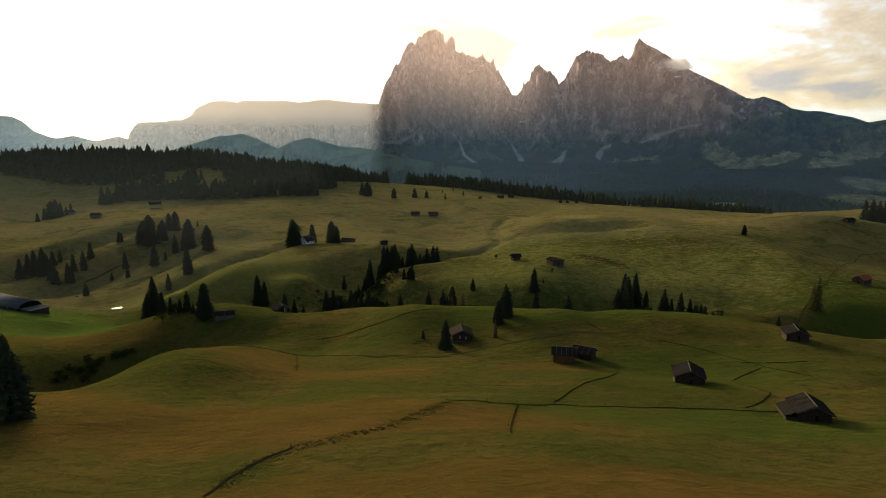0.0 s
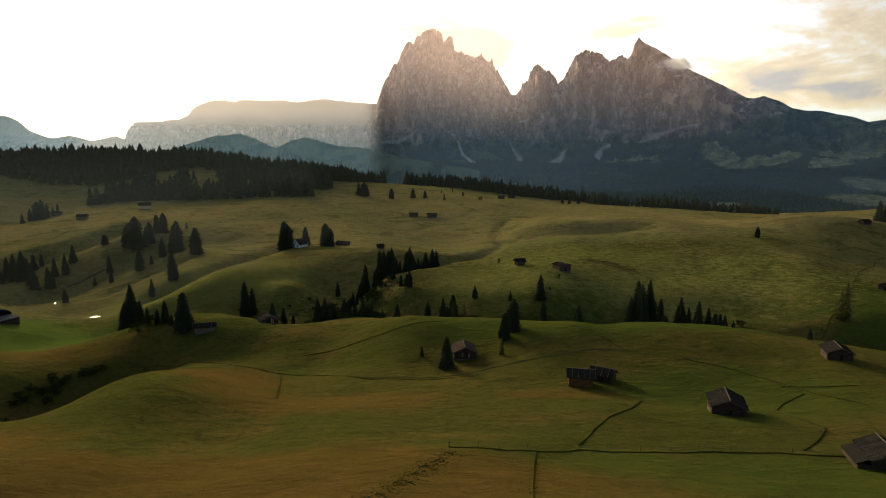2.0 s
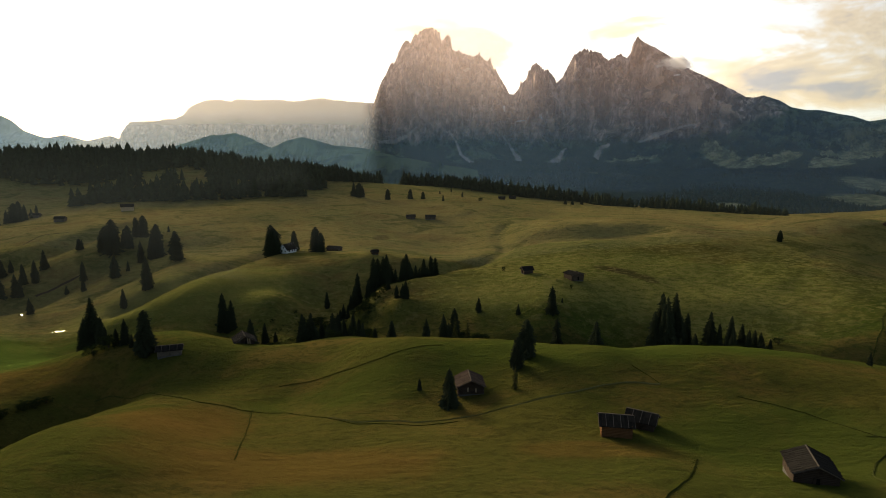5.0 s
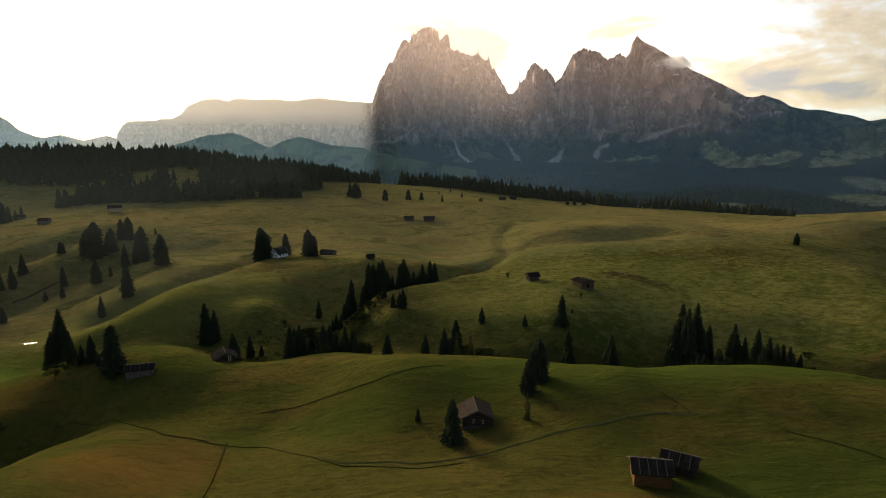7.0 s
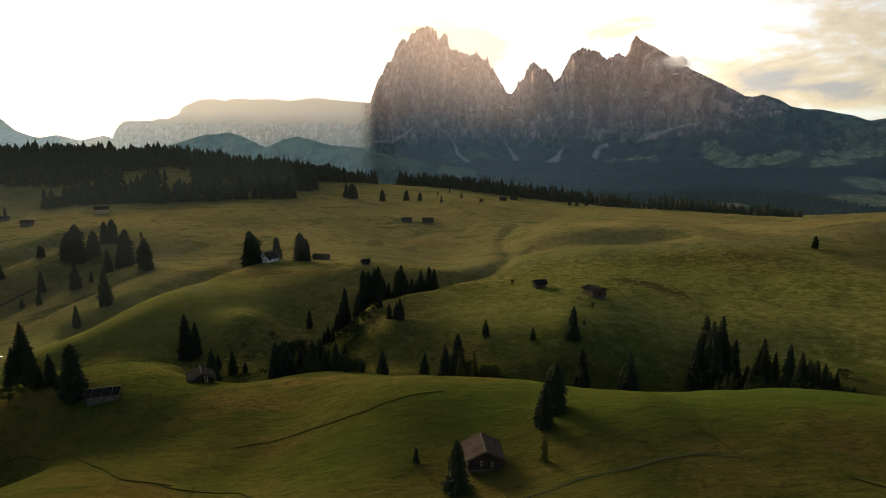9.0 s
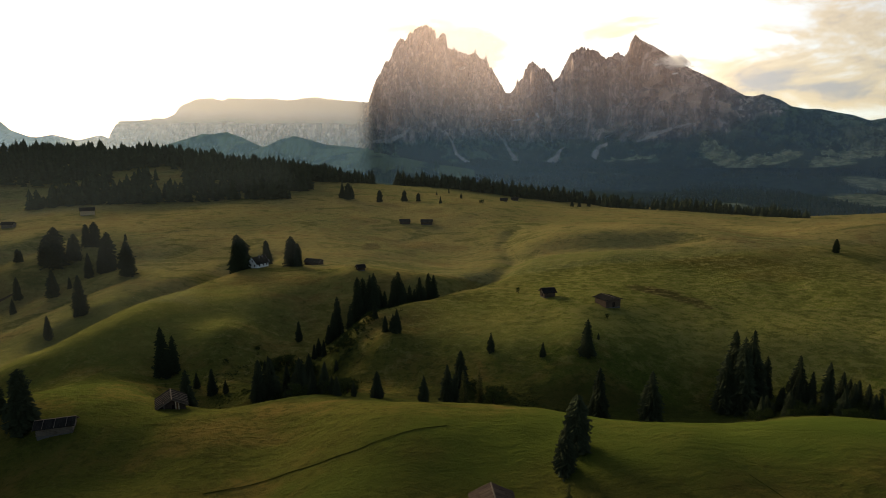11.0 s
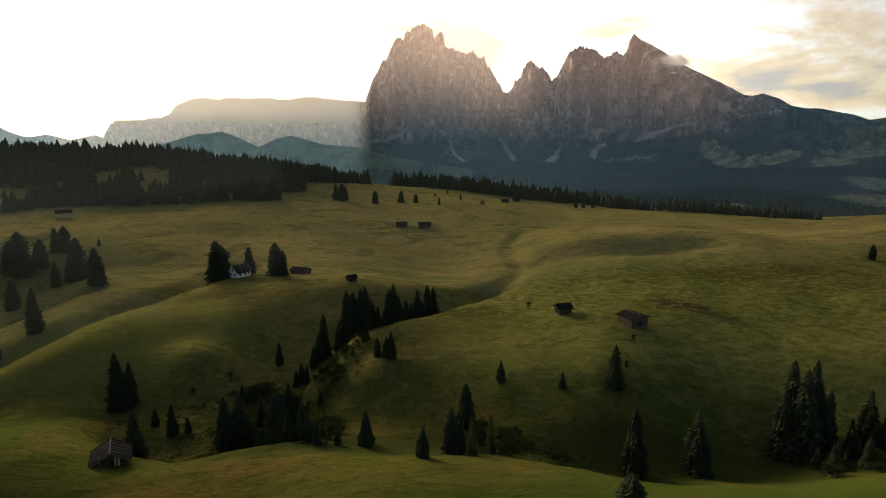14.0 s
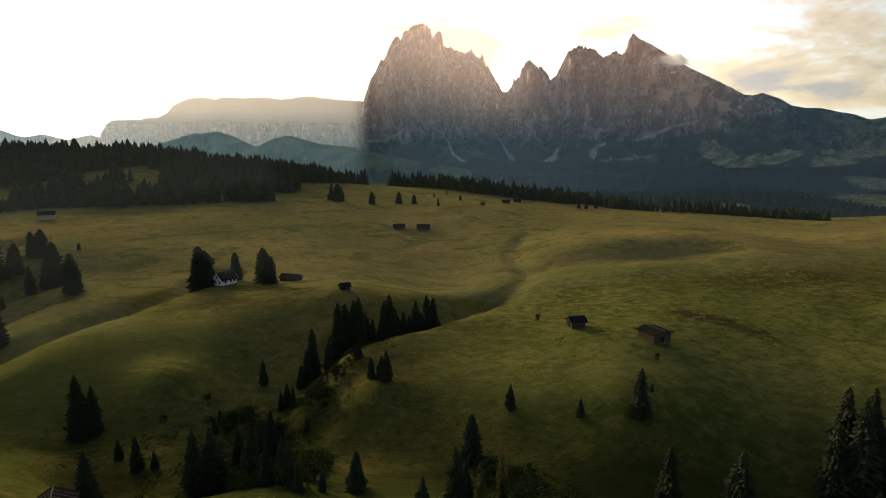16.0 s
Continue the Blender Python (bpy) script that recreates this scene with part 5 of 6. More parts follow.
strip("ditch", 0.9, [(0.4, 108.7), (5.4, 109.0), (8.4, 107.7), (13.8, 110.8), (17.9, 111.0), (22.5, 113.1), (33.0, 113.0), (45.0, 116.4), (56.8, 118.1), (67.8, 117.8), (73.9, 117.0), (81.2, 115.1)])
strip("ditch", 0.6, [(23.0, 115.6), (27.7, 123.8), (33.2, 134.0), (39.7, 141.0), (47.9, 155.3)])
strip("ditch", 0.7, [(90.8, 161.0), (81.8, 154.6), (75.4, 146.7), (77.4, 140.5), (79.1, 134.2), (73.5, 128.4), (65.3, 120.4)])
strip("ditch", 0.6, [(71.6, 186.8), (79.6, 181.0), (85.4, 175.2), (90.1, 165.7), (94.0, 156.8), (98.8, 150.7), (99.7, 143.9), (99.7, 136.3)])
strip("ditch", 0.6, [(88.0, 166.1), (95.0, 163.6), (105.5, 163.2)])
strip("ditch", 0.5, [(14.8, 109.6), (12.1, 95.1), (10.2, 84.0)])
strip("path", 0.8, [(-29.0, 185.5), (-21.2, 179.6), (-7.6, 179.2), (2.6, 181.4), (13.2, 184.9), (24.4, 190.3), (33.6, 191.9), (39.4, 193.6), (47.1, 195.1), (55.2, 194.4)])
strip("ditch", 0.5, [(-57.6, 199.2), (-42.5, 199.2), (-28.8, 184.5), (-21.0, 178.1), (-7.5, 176.2), (2.6, 178.9)])
strip("ditch", 0.4, [(55.2, 194.4), (53.6, 198.9), (51.0, 203.7)])
strip("ditch", 0.35, [(-49.6, 218.3), (-34.2, 219.6), (-17.5, 219.8), (-0.9, 226.1)])
strip("ditch", 0.5, [(-52.3, 201.9), (-48.3, 186.7), (-39.7, 152.1)])
strip("ditch", 0.6, [(-110.3, 226.5), (-106.1, 229.2), (-89.3, 220.7), (-64.7, 197.9), (-56.1, 200.6)])
strip("rank", 1.8, [(-27.3, 67.3), (-25.4, 73.6), (-21.6, 79.7), (-15.6, 82.9), (-9.1, 85.5), (-4.2, 93.6), (0.6, 105.0)])
strip("soil", 0.6, [(-28.4, 64.1), (-26.9, 71.4), (-24.7, 76.1), (-21.8, 80.2)])
strip("rank", 0.8, [(74.9, 649.7), (77.5, 631.8), (63.5, 591.5), (57.0, 567.2), (48.5, 541.7), (47.9, 512.2), (49.4, 477.6), (44.6, 458.9), (27.8, 428.8), (17.7, 412.8)])
strip("path", 1.6, [(-218.0, 524.6), (-201.9, 540.6), (-184.0, 566.0), (-152.9, 587.9), (-123.1, 598.6), (-86.3, 603.4)])
strip("ditch", 1.0, [(339.6, 447.1), (305.0, 426.2), (249.8, 366.9), (213.5, 319.6), (190.2, 295.1), (176.0, 278.5), (163.2, 264.4)])
strip("rank", 2.5, [(-73.2, 289.9), (-60.9, 288.7), (-50.3, 297.5), (-32.6, 279.1)])
strip("soil", 1.5, [(-263.1, 423.7), (-254.3, 438.3), (-248.0, 447.1)])
strip("soil", 1.2, [(-320.5, 499.1), (-324.1, 525.7), (-302.8, 528.9)])
strip("rank", 5.0, [(-165.0, 150.0), (-148.0, 165.0), (-130.0, 186.0), (-113.0, 207.0), (-106.0, 216.0)])


# ---- huts ----
def log_wall(length, height, rnd, axis_gable=0.0, row=0.34, thick=0.3):
    """A wall of stacked logs along x, centred on y = 0; a gable adds the triangle above."""
    bm = bmesh.new()
    top = height + axis_gable
    rings = []
    n = max(2, round(top / row))
    for k in range(2 * n + 1):
        z = top * k / (2 * n)
        half = length / 2 if z <= height + 1e-6 else max(0.03, length / 2 * (top - z) / axis_gable)
        half += 0.22 * (k % 2) * (z <= height)
        d = thick / 2 * (1.0 if k % 2 else 0.35) + rnd.uniform(-0.01, 0.01)
        rings.append([bm.verts.new(p) for p in ((-half, -d, z), (half, -d, z), (half, d, z), (-half, d, z))])
    for a, b in zip(rings, rings[1:]):
        for i in range(4):
            j = (i + 1) % 4
            bm.faces.new((a[i], a[j], b[j], b[i]))
    bm.faces.new(rings[0][::-1])
    bm.faces.new(rings[-1])
    return bm


def roof_plane(bm, side, W, L, eave, ridge, over_w, over_l, rnd, board=0.34):
    """One slope of weathered boards in two overlapping courses on a thin deck; side is +1 or -1 along x."""
    pitch = (ridge - eave) / (W / 2)
    out = W / 2 + over_w
    half = L / 2 + over_l

    def plate(x0, x1, y0, y1, up0, up1, thick):
        top = [bm.verts.new((side * x, y, ridge - pitch * x + up)) for x, y, up in ((x0, y0, up0), (x1, y0, up1), (x1, y1, up1), (x0, y1, up0))]
        low = [bm.verts.new(v.co - Vector((0, 0, thick))) for v in top]
        bm.faces.new(top)
        bm.faces.new(low[::-1])
        for a in range(4):
            c = (a + 1) % 4
            bm.faces.new((top[a], low[a], low[c], top[c]))

    plate(0.0, out - 0.1, -half + 0.05, half - 0.05, 0.0, 0.0, 0.12)
    m = max(6, int(2 * half / board))
    for x0, x1, lift in ((out * 0.46, out, 0.03), (0.0, out * 0.54, 0.09)):
        for k in range(m):
            y0, y1 = -half + 2 * half * k / m, -half + 2 * half * (k + 1) / m
            up = lift + rnd.uniform(0.0, 0.07)
            plate(x0, x1 + rnd.uniform(-0.05, 0.14), y0 + 0.012, y1 - 0.012, up, up + rnd.uniform(-0.01, 0.04), 0.045)
    bmesh.ops.recalc_face_normals(bm, faces=bm.faces)
    return bm


def shifted(bm, x=0, y=0, z=0, turn=0):
    bmesh.ops.transform(bm, matrix=pose(x, y, z, 0, 0, turn), verts=bm.verts)
    return bm


def hut(x, y, az, W, L, wall_h, rise, label, wall=None, roof=None, over=0.6, door="front", windows=(), annex=0.0, poles=0, name="hut", group="hay huts",
        category="hut", boards=False, drop=0.0, plinth=stone):
    """A log hut: its ridge runs along its own y, which points to azimuth az (degrees from +y towards +x)."""
    wall, roof = wall or logs_dark, roof or shingle
    rnd = random.Random(int(x * 7 + y * 3))
    ob = new(name)
    corners = [(x + a * W * 0.4, y + b * L * 0.4) for a in (-1, 1) for b in (-1, 1)]
    zs = [ground_z(*c) for c in corners]
    z = 0.6 * min(zs) + 0.4 * max(zs) - drop
    ob.matrix_basis = pose(x, y, z, 0, 0, -az)
    deep = max(zs) - min(zs) + 0.6
    part("stone_base", box(bmesh.new(), -W / 2 - 0.05, W / 2 + 0.05, -L / 2 - 0.05, L / 2 + 0.05, -deep, 0.18), plinth, ob, "rough stone footing")
    for s in (-1, 1):
        part("gable_wall", shifted(log_wall(W, wall_h, rnd, rise), 0, s * L / 2, 0.15), wall, ob)
        part("side_wall", shifted(log_wall(L, wall_h, rnd), s * W / 2, 0, 0.15, 90), wall, ob)
        part("roof_slope", roof_plane(bmesh.new(), s, W, L, wall_h + 0.15, wall_h + rise + 0.15, over, over * 1.1, rnd), roof, ob)
    ridge = box(bmesh.new(), -0.14, 0.14, -L / 2 - over * 1.1, L / 2 + over * 1.1, wall_h + rise + 0.17, wall_h + rise + 0.30)
    part("ridge_board", ridge, logs_grey, ob, "pale weathered ridge board")
    for s in (-1, 1):
        for e in (-1, 1):
            b = bmesh.new()
            zt, zb = wall_h + rise + 0.18, wall_h + 0.15 - rise / (W / 2) * over
            y0 = e * (L / 2 + over * 1.1)
            slab(b, [(0, y0, zt), (s * (W / 2 + over), y0, zb), (s * (W / 2 + over), y0 + e * 0.06, zb), (0, y0 + e * 0.06, zt)], 0.2)
            part("barge_board", b, logs_grey, ob)
    dy = -L / 2 - 0.16
    if door:
        frame_ = part("door", box(bmesh.new(), -0.55, 0.55, dy - 0.05, dy, 0.2, min(wall_h, 2.0)), dark_gap, ob, "dark plank door")
        part("door_board", box(bmesh.new(), -0.5, -0.02, dy - 0.09, dy - 0.052, 0.25, min(wall_h, 1.95)), logs_dark, frame_)
    for wx, wz in windows:
        fr = part("window", box(bmesh.new(), wx - 0.22, wx + 0.22, dy - 0.06, dy, wz - 0.5, wz + 0.5), plaster_ochre, ob, "small window with a pale frame")
        part("pane", box(bmesh.new(), wx - 0.10, wx + 0.10, dy - 0.075, dy - 0.062, wz - 0.36, wz + 0.36), pane_glass, fr)
    if annex:
        pitch = rise / (W / 2)
        z0 = wall_h + 0.15 - pitch * 0.2
        b = slab(bmesh.new(), [(-W / 2, -L / 2, z0), (-W / 2 - annex, -L / 2, z0 - pitch * annex), (-W / 2 - annex, L / 2, z0 - pitch * annex), (-W / 2, L / 2, z0)], 0.12)
        part("annex_roof", b, roof, ob)
        part("annex_wall", shifted(log_wall(L, wall_h - pitch * annex - 0.2, rnd), -W / 2 - annex + 0.4, 0, 0.15, 90), wall, ob)
        part("annex_wall", shifted(log_wall(annex - 0.4, wall_h - pitch * annex - 0.2, rnd), -W / 2 - annex / 2 + 0.2, -L / 2 + 0.1, 0.15), wall, ob)
    for k in range(poles):
        yy = -L / 2 + L * (k + 0.5) / poles
        for s in (-1, 1):
            b = slab(bmesh.new(), [(0, yy, wall_h + rise + 0.36), (s * (W / 2 + over), yy, wall_h + 0.36 - rise / (W / 2) * over),
                                   (s * (W / 2 + over), yy + 0.12, wall_h + 0.36 - rise / (W / 2) * over), (0, yy + 0.12, wall_h + rise + 0.36)], 0.1)
            part("roof_pole", b, logs_grey, ob)
    for k in range(2):
        part("roof_beam", box(bmesh.new(), (k - 0.5) * W - 0.1, (k - 0.5) * W + 0.1, -L / 2 - over, L / 2 + over, wall_h - 0.05, wall_h + 0.12), wall, ob)
    return tagged(ob, label, category, group)


hut(64.3, 147.0, 17, 6.8, 6.6, 2.8, 1.5, "dark log hay hut with a weathered shingle roof", annex=0.0)
hut(35.9, 168.0, 101, 5.2, 6.0, 3.0, 1.2, "log hut with warm orange-brown walls and a pole-weighted roof", wall=logs_warm, roof=shingle_dark, poles=4, door="")
hut(43.1, 172.5, 122, 4.2, 5.6, 2.0, 1.3, "smaller dark log hut beside the orange-brown hut", roof=shingle_dark, poles=3)
hut(75.2, 114.0, 14, 5.8, 6.2, 2.5, 1.4, "dark log hut with a lean-to and a mossy shingle roof", annex=2.6)
hut(115.0, 185.5, 18, 6.2, 6.6, 2.5, 1.4, "dark log hut on the meadow ridge", annex=0.0)
hut(6.4, 199.5, -4, 6.6, 6.6, 2.4, 1.5, "dark boarded barn with two small pale-framed openings", windows=((-0.8, 1.5), (1.3, 1.2)), door="", roof=shingle_brown)
hut(-92.4, 241.5, 72, 3.6, 7.2, 2.1, 1.0, "long low log hut with a flat plank roof beside spruces", wall=logs_grey, poles=3, door="")
hut(-73.3, 259.0, -26, 6.2, 6.0, 1.9, 1.7, "old grey hay hut with a ragged roof and an open front", over=0.9, poles=5)


def leaning_board(x, y, az, reach, along, tall, tint, label):
    """A sawn board or post that leans on the front of a hut with its middle at (x, y)."""
    a = radians(az)
    px, py = x - math.sin(a) * reach + math.cos(a) * along, y - math.cos(a) * reach - math.sin(a) * along
    ob = new("plank", None)
    ob.matrix_basis = pose(px, py, ground_z(px, py) - 0.05, -10, 0, -az)
    part("board", box(bmesh.new(), -0.13, 0.13, -0.03, 0.03, 0.0, tall), tint, ob)
    return tagged(ob, label, "plank", "planks at the hut")


for along, tall, tint in ((-1.9, 2.0, logs_grey), (0.9, 2.1, plaster_ochre), (1.25, 1.9, logs_warm), (1.6, 2.0, plaster_ochre)):
    leaning_board(-73.3, 259.0, -26, 3.55, along, tall, tint, "weathered sawn plank leaning on the old hay hut")
hut(64.7, 335.0, -24, 6.8, 6.4, 3.1, 0.75, "brown weathered log hut with a dark low roof", wall=logs_brown, roof=shingle, over=0.8)
hut(43.6, 349.0, 76, 4.0, 4.6, 2.3, 1.2, "small dark log hut with a weathered roof", wall=logs_brown, roof=shingle, over=0.75)
hut(230.0, 317.0, 58, 5.6, 8.5, 3.0, 1.6, "log barn with an orange-red tiled roof", roof=tile_red)
hut(343.6, 497.0, 75, 5.0, 8.0, 2.4, 1.5, "far dark hut on the meadow crest")
hut(-70.6, 434.0, 110, 5.0, 8.5, 2.0, 1.3, "low dark shed beside a pair of spruces", roof=shingle_dark)
hut(-40.4, 400.0, 60, 2.8, 3.4, 1.6, 1.1, "tiny dark hut above the wooded gully")
hut(-309.8, 634.3, 60, 8.0, 11.0, 4.2, 2.4, "pale farmhouse with a dark roof below the wood", wall=plaster_ochre, roof=shingle_dark, name="farmhouse", category="house", group="")
hut(-347.8, 589.1, 85, 5.0, 8.5, 2.8, 1.8, "far brown hut on the upper pasture", wall=logs_grey)
hut(-415.3, 654.9, 85, 5.0, 9.0, 2.8, 1.6, "far brown hut beside spruces", wall=logs_grey)
hut(-28.8, 611.9, 80, 4.6, 8.0, 2.2, 1.6, "far dark hut on the moor")
hut(-10.0, 609.5, 95, 5.0, 9.0, 2.4, 1.8, "far dark hut with a broad roof on the moor")
hut(79.6, 815.9, 90, 4.5, 8.0, 2.2, 1.6, "very far dark hut near the crest")
hut(98.4, 857.7, 90, 4.5, 8.0, 2.2, 1.6, "very far dark hut near the crest")


def white_house(x, y, az):
    W, L, wall_h, rise, over = 6.2, 8.6, 3.0, 3.0, 0.6
    ob = new("house")
    z = ground_z(x, y)
    ob.matrix_basis = pose(x, y, z - 0.1, 0, 0, -az)
    rnd = random.Random(3)
    part("foundation", box(bmesh.new(), -W / 2 - 0.4, W / 2 + 0.4, -L / 2 - 0.4, L / 2 + 0.4, -1.6, 0.15), stone, ob, "grey stone terrace")
    body = box(bmesh.new(), -W / 2, W / 2, -L / 2, L / 2, 0.15, wall_h)
    for s in (-1, 1):
        body.faces.new([body.verts.new(p) for p in ((-W / 2, s * L / 2, wall_h), (W / 2, s * L / 2, wall_h), (0, s * L / 2, wall_h + rise))])
    part("wall", body, plaster, ob, "white plastered walls")
    for s in (-1, 1):
        part("roof_slope", roof_plane(bmesh.new(), s, W, L, wall_h, wall_h + rise, over, over, rnd, 0.5), shingle_dark, ob, "dark pitched roof")
        for e in (-1, 1):
            b = slab(bmesh.new(), [(0, e * (L / 2 + over), wall_h + rise + 0.1), (s * (W / 2 + over), e * (L / 2 + over), wall_h - over + 0.1),
                                   (s * (W / 2 + over), e * (L / 2 + over + 0.06), wall_h - over + 0.1), (0, e * (L / 2 + over + 0.06), wall_h + rise + 0.1)], 0.22)
            part("barge_board", b, plaster, ob, "white barge board")
    part("chimney", box(bmesh.new(), 0.6, 1.2, -0.6, 0.1, wall_h + rise - 1.2, wall_h + rise + 0.7), stone, ob)
    part("chimney", box(bmesh.new(), 0.4, 0.9, 2.0, 2.5, wall_h + rise - 1.2, wall_h + rise + 0.5), stone, ob)
    for sx in (1, -1):
        for wy in (-2.4, 0.6, 2.8):
            fr = part("window", box(bmesh.new(), sx * W / 2 - 0.04, sx * W / 2 + 0.05, wy - 0.5, wy + 0.5, 1.2, 2.3), logs_dark, ob, "dark framed window")
            part("pane", box(bmesh.new(), sx * (W / 2 + 0.052) - 0.01, sx * (W / 2 + 0.052) + 0.01, wy - 0.38, wy + 0.38, 1.3, 2.2), pane_glass, fr)
    for wx, wz in ((-1.4, 1.7), (1.4, 1.7), (0, 4.0)):
        fr = part("window", box(bmesh.new(), wx - 0.45, wx + 0.45, -L / 2 - 0.05, -L / 2 + 0.04, wz - 0.5, wz + 0.5), logs_dark, ob, "dark framed window")
        part("pane", box(bmesh.new(), wx - 0.34, wx + 0.34, -L / 2 - 0.07, -L / 2 - 0.052, wz - 0.4, wz + 0.4), pane_glass, fr)
    return tagged(ob, "small white plastered house with a dark pitched roof", "house")


white_house(-99.5, 428, 28)


def lift_station(x, y, az):
    """A lift station under a long barrel roof, with a low flat annex."""
    ob = new("lift_station")
    z = ground_z(x, y)
    ob.matrix_basis = pose(x, y, z - 0.2, 0, 0, -az)
    L, W, H = 34.0, 11.0, 6.0
    v, f = [], []
    n = 14
    for e in (-L / 2, L / 2):
        for k in range(n + 1):
            a = math.pi * k / n
            for r in (1.0, 0.94):
                v.append((-W / 2 * math.cos(a) * r, e, 3.0 + (H - 3.0) * math.sin(a) * r))
    m = 2 * (n + 1)
    for k in range(n):
        a, b = 2 * k, 2 * k + 2
        f += [(a, b, m + b, m + a), (a + 1, m + a + 1, m + b + 1, b + 1), (a, a + 1, b + 1, b), (m + a, m + b, m + b + 1, m + a + 1)]
    me = mesh("roof", v, f, metal_grey, True)
    roof = new("roof", me)
    roof.parent = ob
    tagged(roof, "grey metal barrel roof")
    for e in (-1, 1):
        b = bmesh.new()
        ring = [b.verts.new((-W / 2 * 0.94 * math.cos(math.pi * k / n), e * (L / 2 - 0.6), 3.0 + (H - 3.0) * 0.94 * math.sin(math.pi * k / n))) for k in range(n + 1)]
        ring += [b.verts.new((W / 2 * 0.94, e * (L / 2 - 0.6), -1)), b.verts.new((-W / 2 * 0.94, e * (L / 2 - 0.6), -1))]
        b.faces.new(ring)
        part("end_wall", b, dark_gap, ob, "dark glazed end")
    for s in (-1, 1):
        part("side_wall", box(bmesh.new(), s * W / 2 * 0.92 - 0.15, s * W / 2 * 0.92 + 0.15, -L / 2 + 0.6, L / 2 - 0.6, -2.0, 1.3), stone, ob, "grey concrete plinth")
        for k in range(11):
            yy = -L / 2 + 1.2 + (L - 2.4) * k / 10
            part("post", box(bmesh.new(), s * W / 2 * 0.92 - 0.12, s * W / 2 * 0.92 + 0.12, yy - 0.12, yy + 0.12, 1.3, 3.1), metal_grey, ob)
        part("pane", box(bmesh.new(), s * W / 2 * 0.88 - 0.02, s * W / 2 * 0.88 + 0.02, -L / 2 + 0.8, L / 2 - 0.8, 1.3, 3.0), pane_glass, ob, "dark glass band")
    part("annex", box(bmesh.new(), -4.5, 4.0, -L / 2 - 9.0, -L / 2 + 0.2, -1.5, 3.0), logs_dark, ob, "low dark timber annex")
    part("annex_roof", box(bmesh.new(), -5.0, 4.5, -L / 2 - 9.5, -L / 2 + 0.1, 3.0, 3.25), metal_grey, ob)
    return tagged(ob, "cable lift station with a long grey barrel roof", "lift station")


lift_station(-221.9, 295.1, -62)


# ---- water ----
def pond(x, y, rx, ry, turn, label):
    rnd = random.Random(int(x))
    n = 28
    z = min(ground_z(x + rx * math.cos(a), y + ry * math.sin(a)) for a in np.linspace(0, 6.28, 12)) + 0.12
    z = max(z, ground_z(x, y) + 0.05)
    v = [(0, 0, 0)] + [(rx * math.cos(6.283 * k / n) * rnd.uniform(0.7, 1.2), ry * math.sin(6.283 * k / n) * rnd.uniform(0.7, 1.2), 0) for k in range(n)]
    ob = new("water", mesh("water", v, [(0, 1 + k, 1 + (k + 1) % n) for k in range(n)], water_mat))
    ob.matrix_basis = pose(x, y, z, 0, 0, turn)
    return tagged(ob, label, "water", kind="structure")


pond(-185.8, 327.4, 3.2, 1.3, 20, "bright bend of the stream reflecting the sky")
pond(-239.5, 377.1, 2.6, 0.9, -10, "small pool of the meadow stream")


# ---- fence along the ditch ----
def fence(line, gap, tall):
    ob = new("fence")
    x0, y0 = line[0]
    z0 = ground_z(x0, y0)
    ob.matrix_basis = pose(x0, y0, z0)
    rnd = random.Random(int(x0))
    b = bmesh.new()
    bmesh.ops.create_cone(b, cap_ends=True, segments=6, radius1=0.055, radius2=0.045, depth=1.0)
    me = bpy.data.meshes.new("post")
    b.to_mesh(me)
    b.free()
    me.materials.append(logs_grey)
    tops = []
    for (ax, ay), (bx, by) in zip(line, line[1:]):
        n = max(1, int(math.hypot(bx - ax, by - ay) / gap))
        for k in range(n):
            x, y = ax + (bx - ax) * k / n + rnd.uniform(-0.3, 0.3), ay + (by - ay) * k / n + rnd.uniform(-0.2, 0.2)
            h = tall * rnd.uniform(0.8, 1.15)
            z = ground_z(x, y)
            p = new("post", me)
            p.parent = ob
            p.matrix_basis = pose(x - x0, y - y0, z - z0 + h * 0.42, rnd.uniform(-5, 5), rnd.uniform(-5, 5)) @ Matrix.Diagonal((1, 1, h, 1))
            tops.append((x - x0, y - y0, z - z0 + h * 0.8))
    for lift in (0.0, -0.35):
        c = bpy.data.curves.new("wire", "CURVE")
        c.dimensions, c.bevel_depth = "3D", 0.008
        s = c.splines.new("POLY")
        s.points.add(len(tops) - 1)
        for q, (x, y, z) in zip(s.points, tops):
            q.co = (x, y, z + lift, 1)
        c.materials.append(metal_grey)
        w = new("wire", c)
        w.parent = ob
    return tagged(ob, "low fence of weathered posts and wire beside the ditch", "fence")


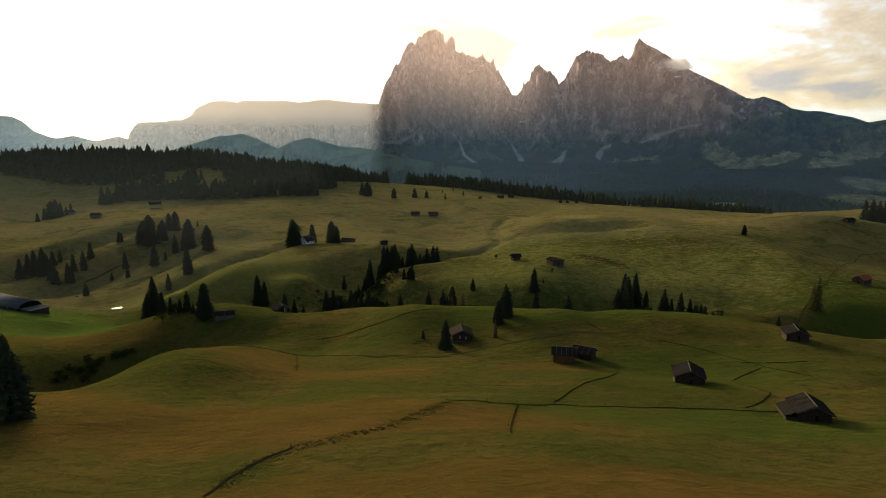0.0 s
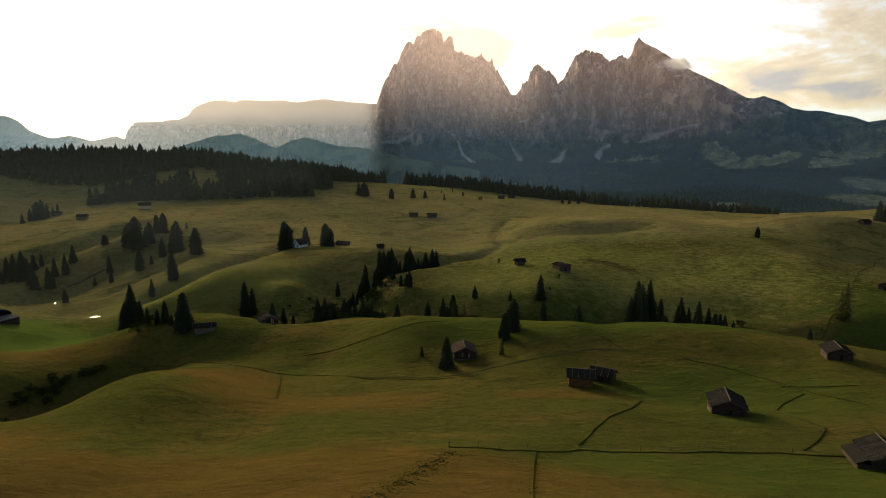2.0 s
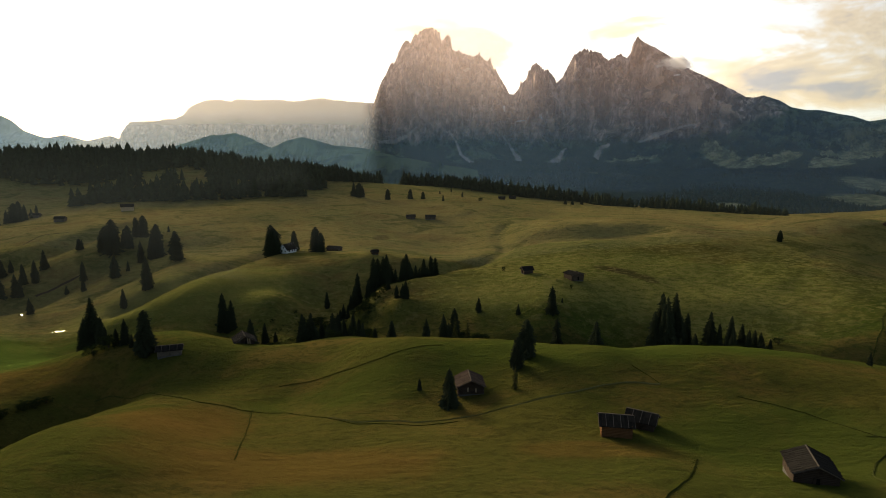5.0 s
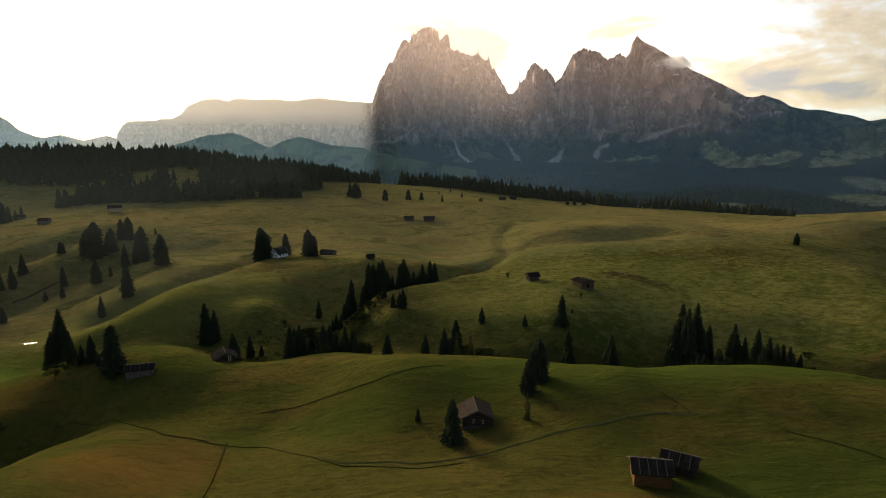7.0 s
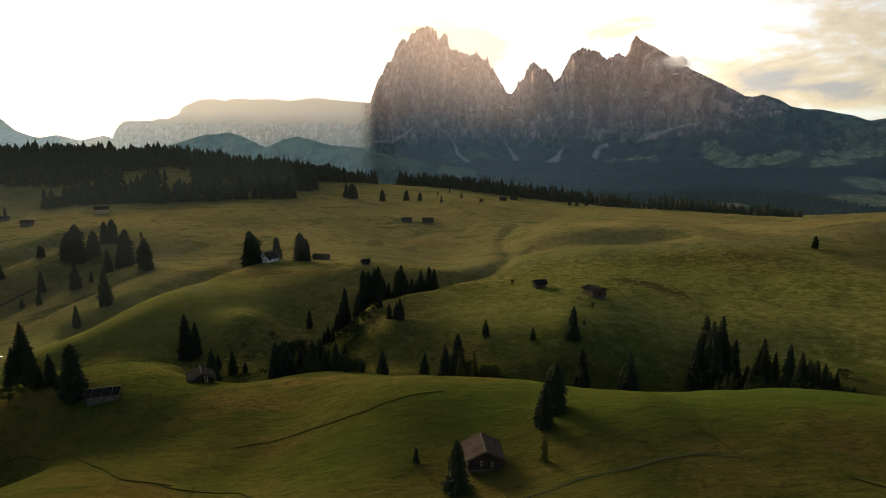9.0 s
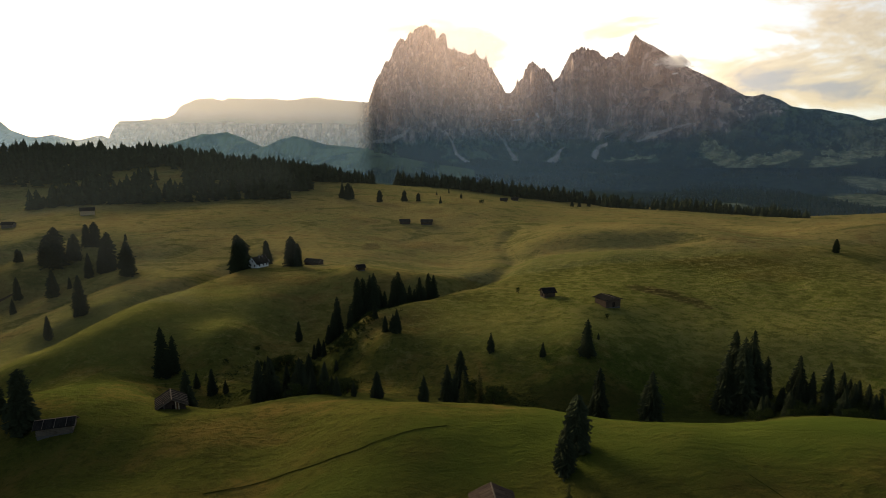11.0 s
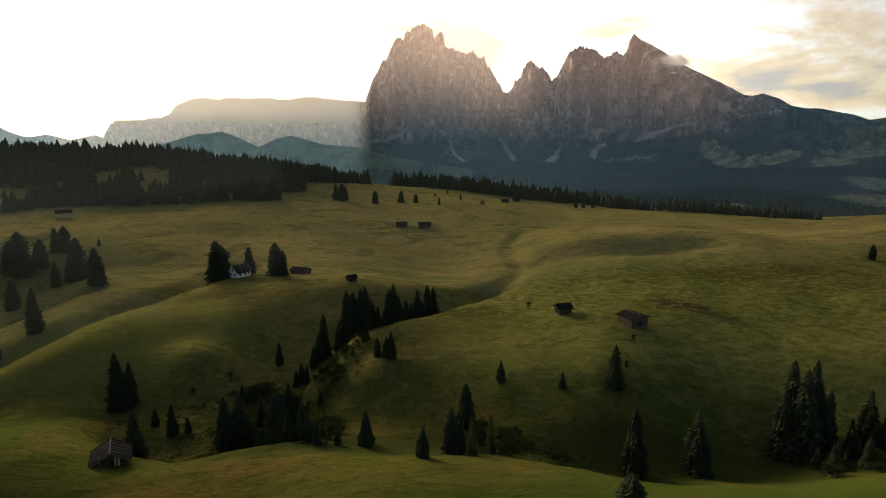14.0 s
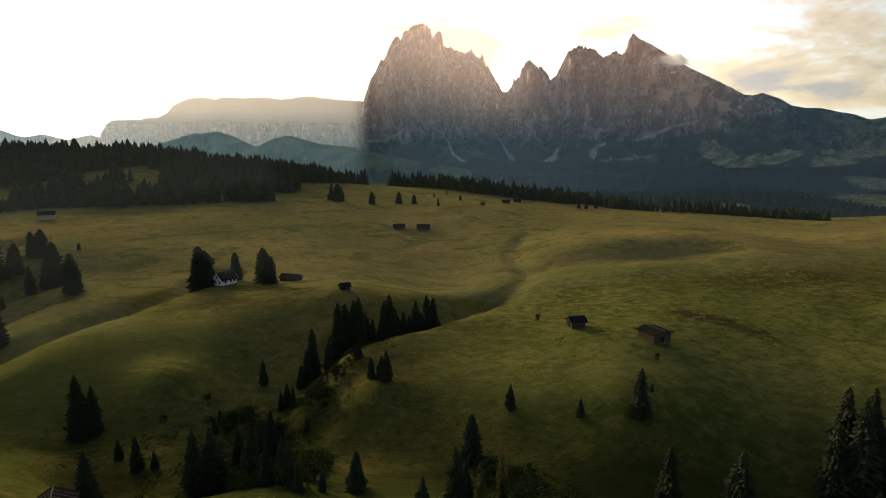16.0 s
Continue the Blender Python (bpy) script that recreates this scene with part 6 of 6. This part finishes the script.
fence([(0.4, 109.7), (5.4, 110.0), (8.4, 108.7), (13.8, 111.8), (17.9, 112.0), (22.5, 114.1)], 5.0, 1.0)
fence([(22.5, 114.1), (33.0, 114.0), (45.0, 117.4), (56.8, 119.1), (67.8, 118.8), (73.9, 118.0)], 5.0, 1.0)


# ---- undergrowth along the streams ----
def undergrowth(lines, count, seed):
    """Low leafy growth, uncountable, thickest along the stream beds."""
    rnd = random.Random(seed)
    v, f, spots = [], [], []
    for line, spread, share in lines:
        for _ in range(int(count * share)):
            k = rnd.randrange(len(line) - 1)
            u = rnd.random()
            x = line[k][0] + (line[k + 1][0] - line[k][0]) * u + rnd.gauss(0, spread)
            y = line[k][1] + (line[k + 1][1] - line[k][1]) * u + rnd.gauss(0, spread)
            if math.sin(x / 3.1 + 1.3 * math.sin(y / 4.3)) + math.sin(y / 2.7) > -0.5:
                spots.append((x, y))
    zs = land([s[0] for s in spots], [s[1] for s in spots])
    for (x, y), z in zip(spots, zs.tolist()):
        r = rnd.uniform(0.35, 1.0)
        for _ in range(20):
            d = Vector((rnd.gauss(0, 1), rnd.gauss(0, 1), abs(rnd.gauss(0, 0.7)))).normalized() * r * rnd.uniform(0.5, 1.0)
            n = (d + Vector((rnd.gauss(0, 0.4), rnd.gauss(0, 0.4), 0.3)) * r).normalized()
            a = n.orthogonal().normalized() * r * rnd.uniform(0.12, 0.26)
            b = n.cross(a) * rnd.uniform(0.6, 1.0)
            p, o = Vector((x, y, z)) + d, len(v)
            v += [tuple(p - a), tuple(p + b), tuple(p + a), tuple(p - b)]
            f += [(o, o + 1, o + 2), (o, o + 2, o + 3)]
    return tagged(new("undergrowth", mesh("undergrowth", v, f, shrub_leaf)), "low dark leafy undergrowth crowding the stream beds", "undergrowth", kind="stuff")


undergrowth((([(10, 388), (-9, 366), (-28, 343), (-39, 325), (-44, 300), (-47, 282)], 2.6, 0.34), ([(-28, 338), (-44, 300), (-52, 283), (-70, 280)], 6.0, 0.28),
             ([(-165, 150), (-148, 165), (-130, 186), (-113, 207)], 3.2, 0.22), ([(8, 268), (22, 276), (26, 268)], 4.0, 0.08), ([(-90, 300), (-60, 312), (-50, 320)], 7.0, 0.08)), 3600, 5)
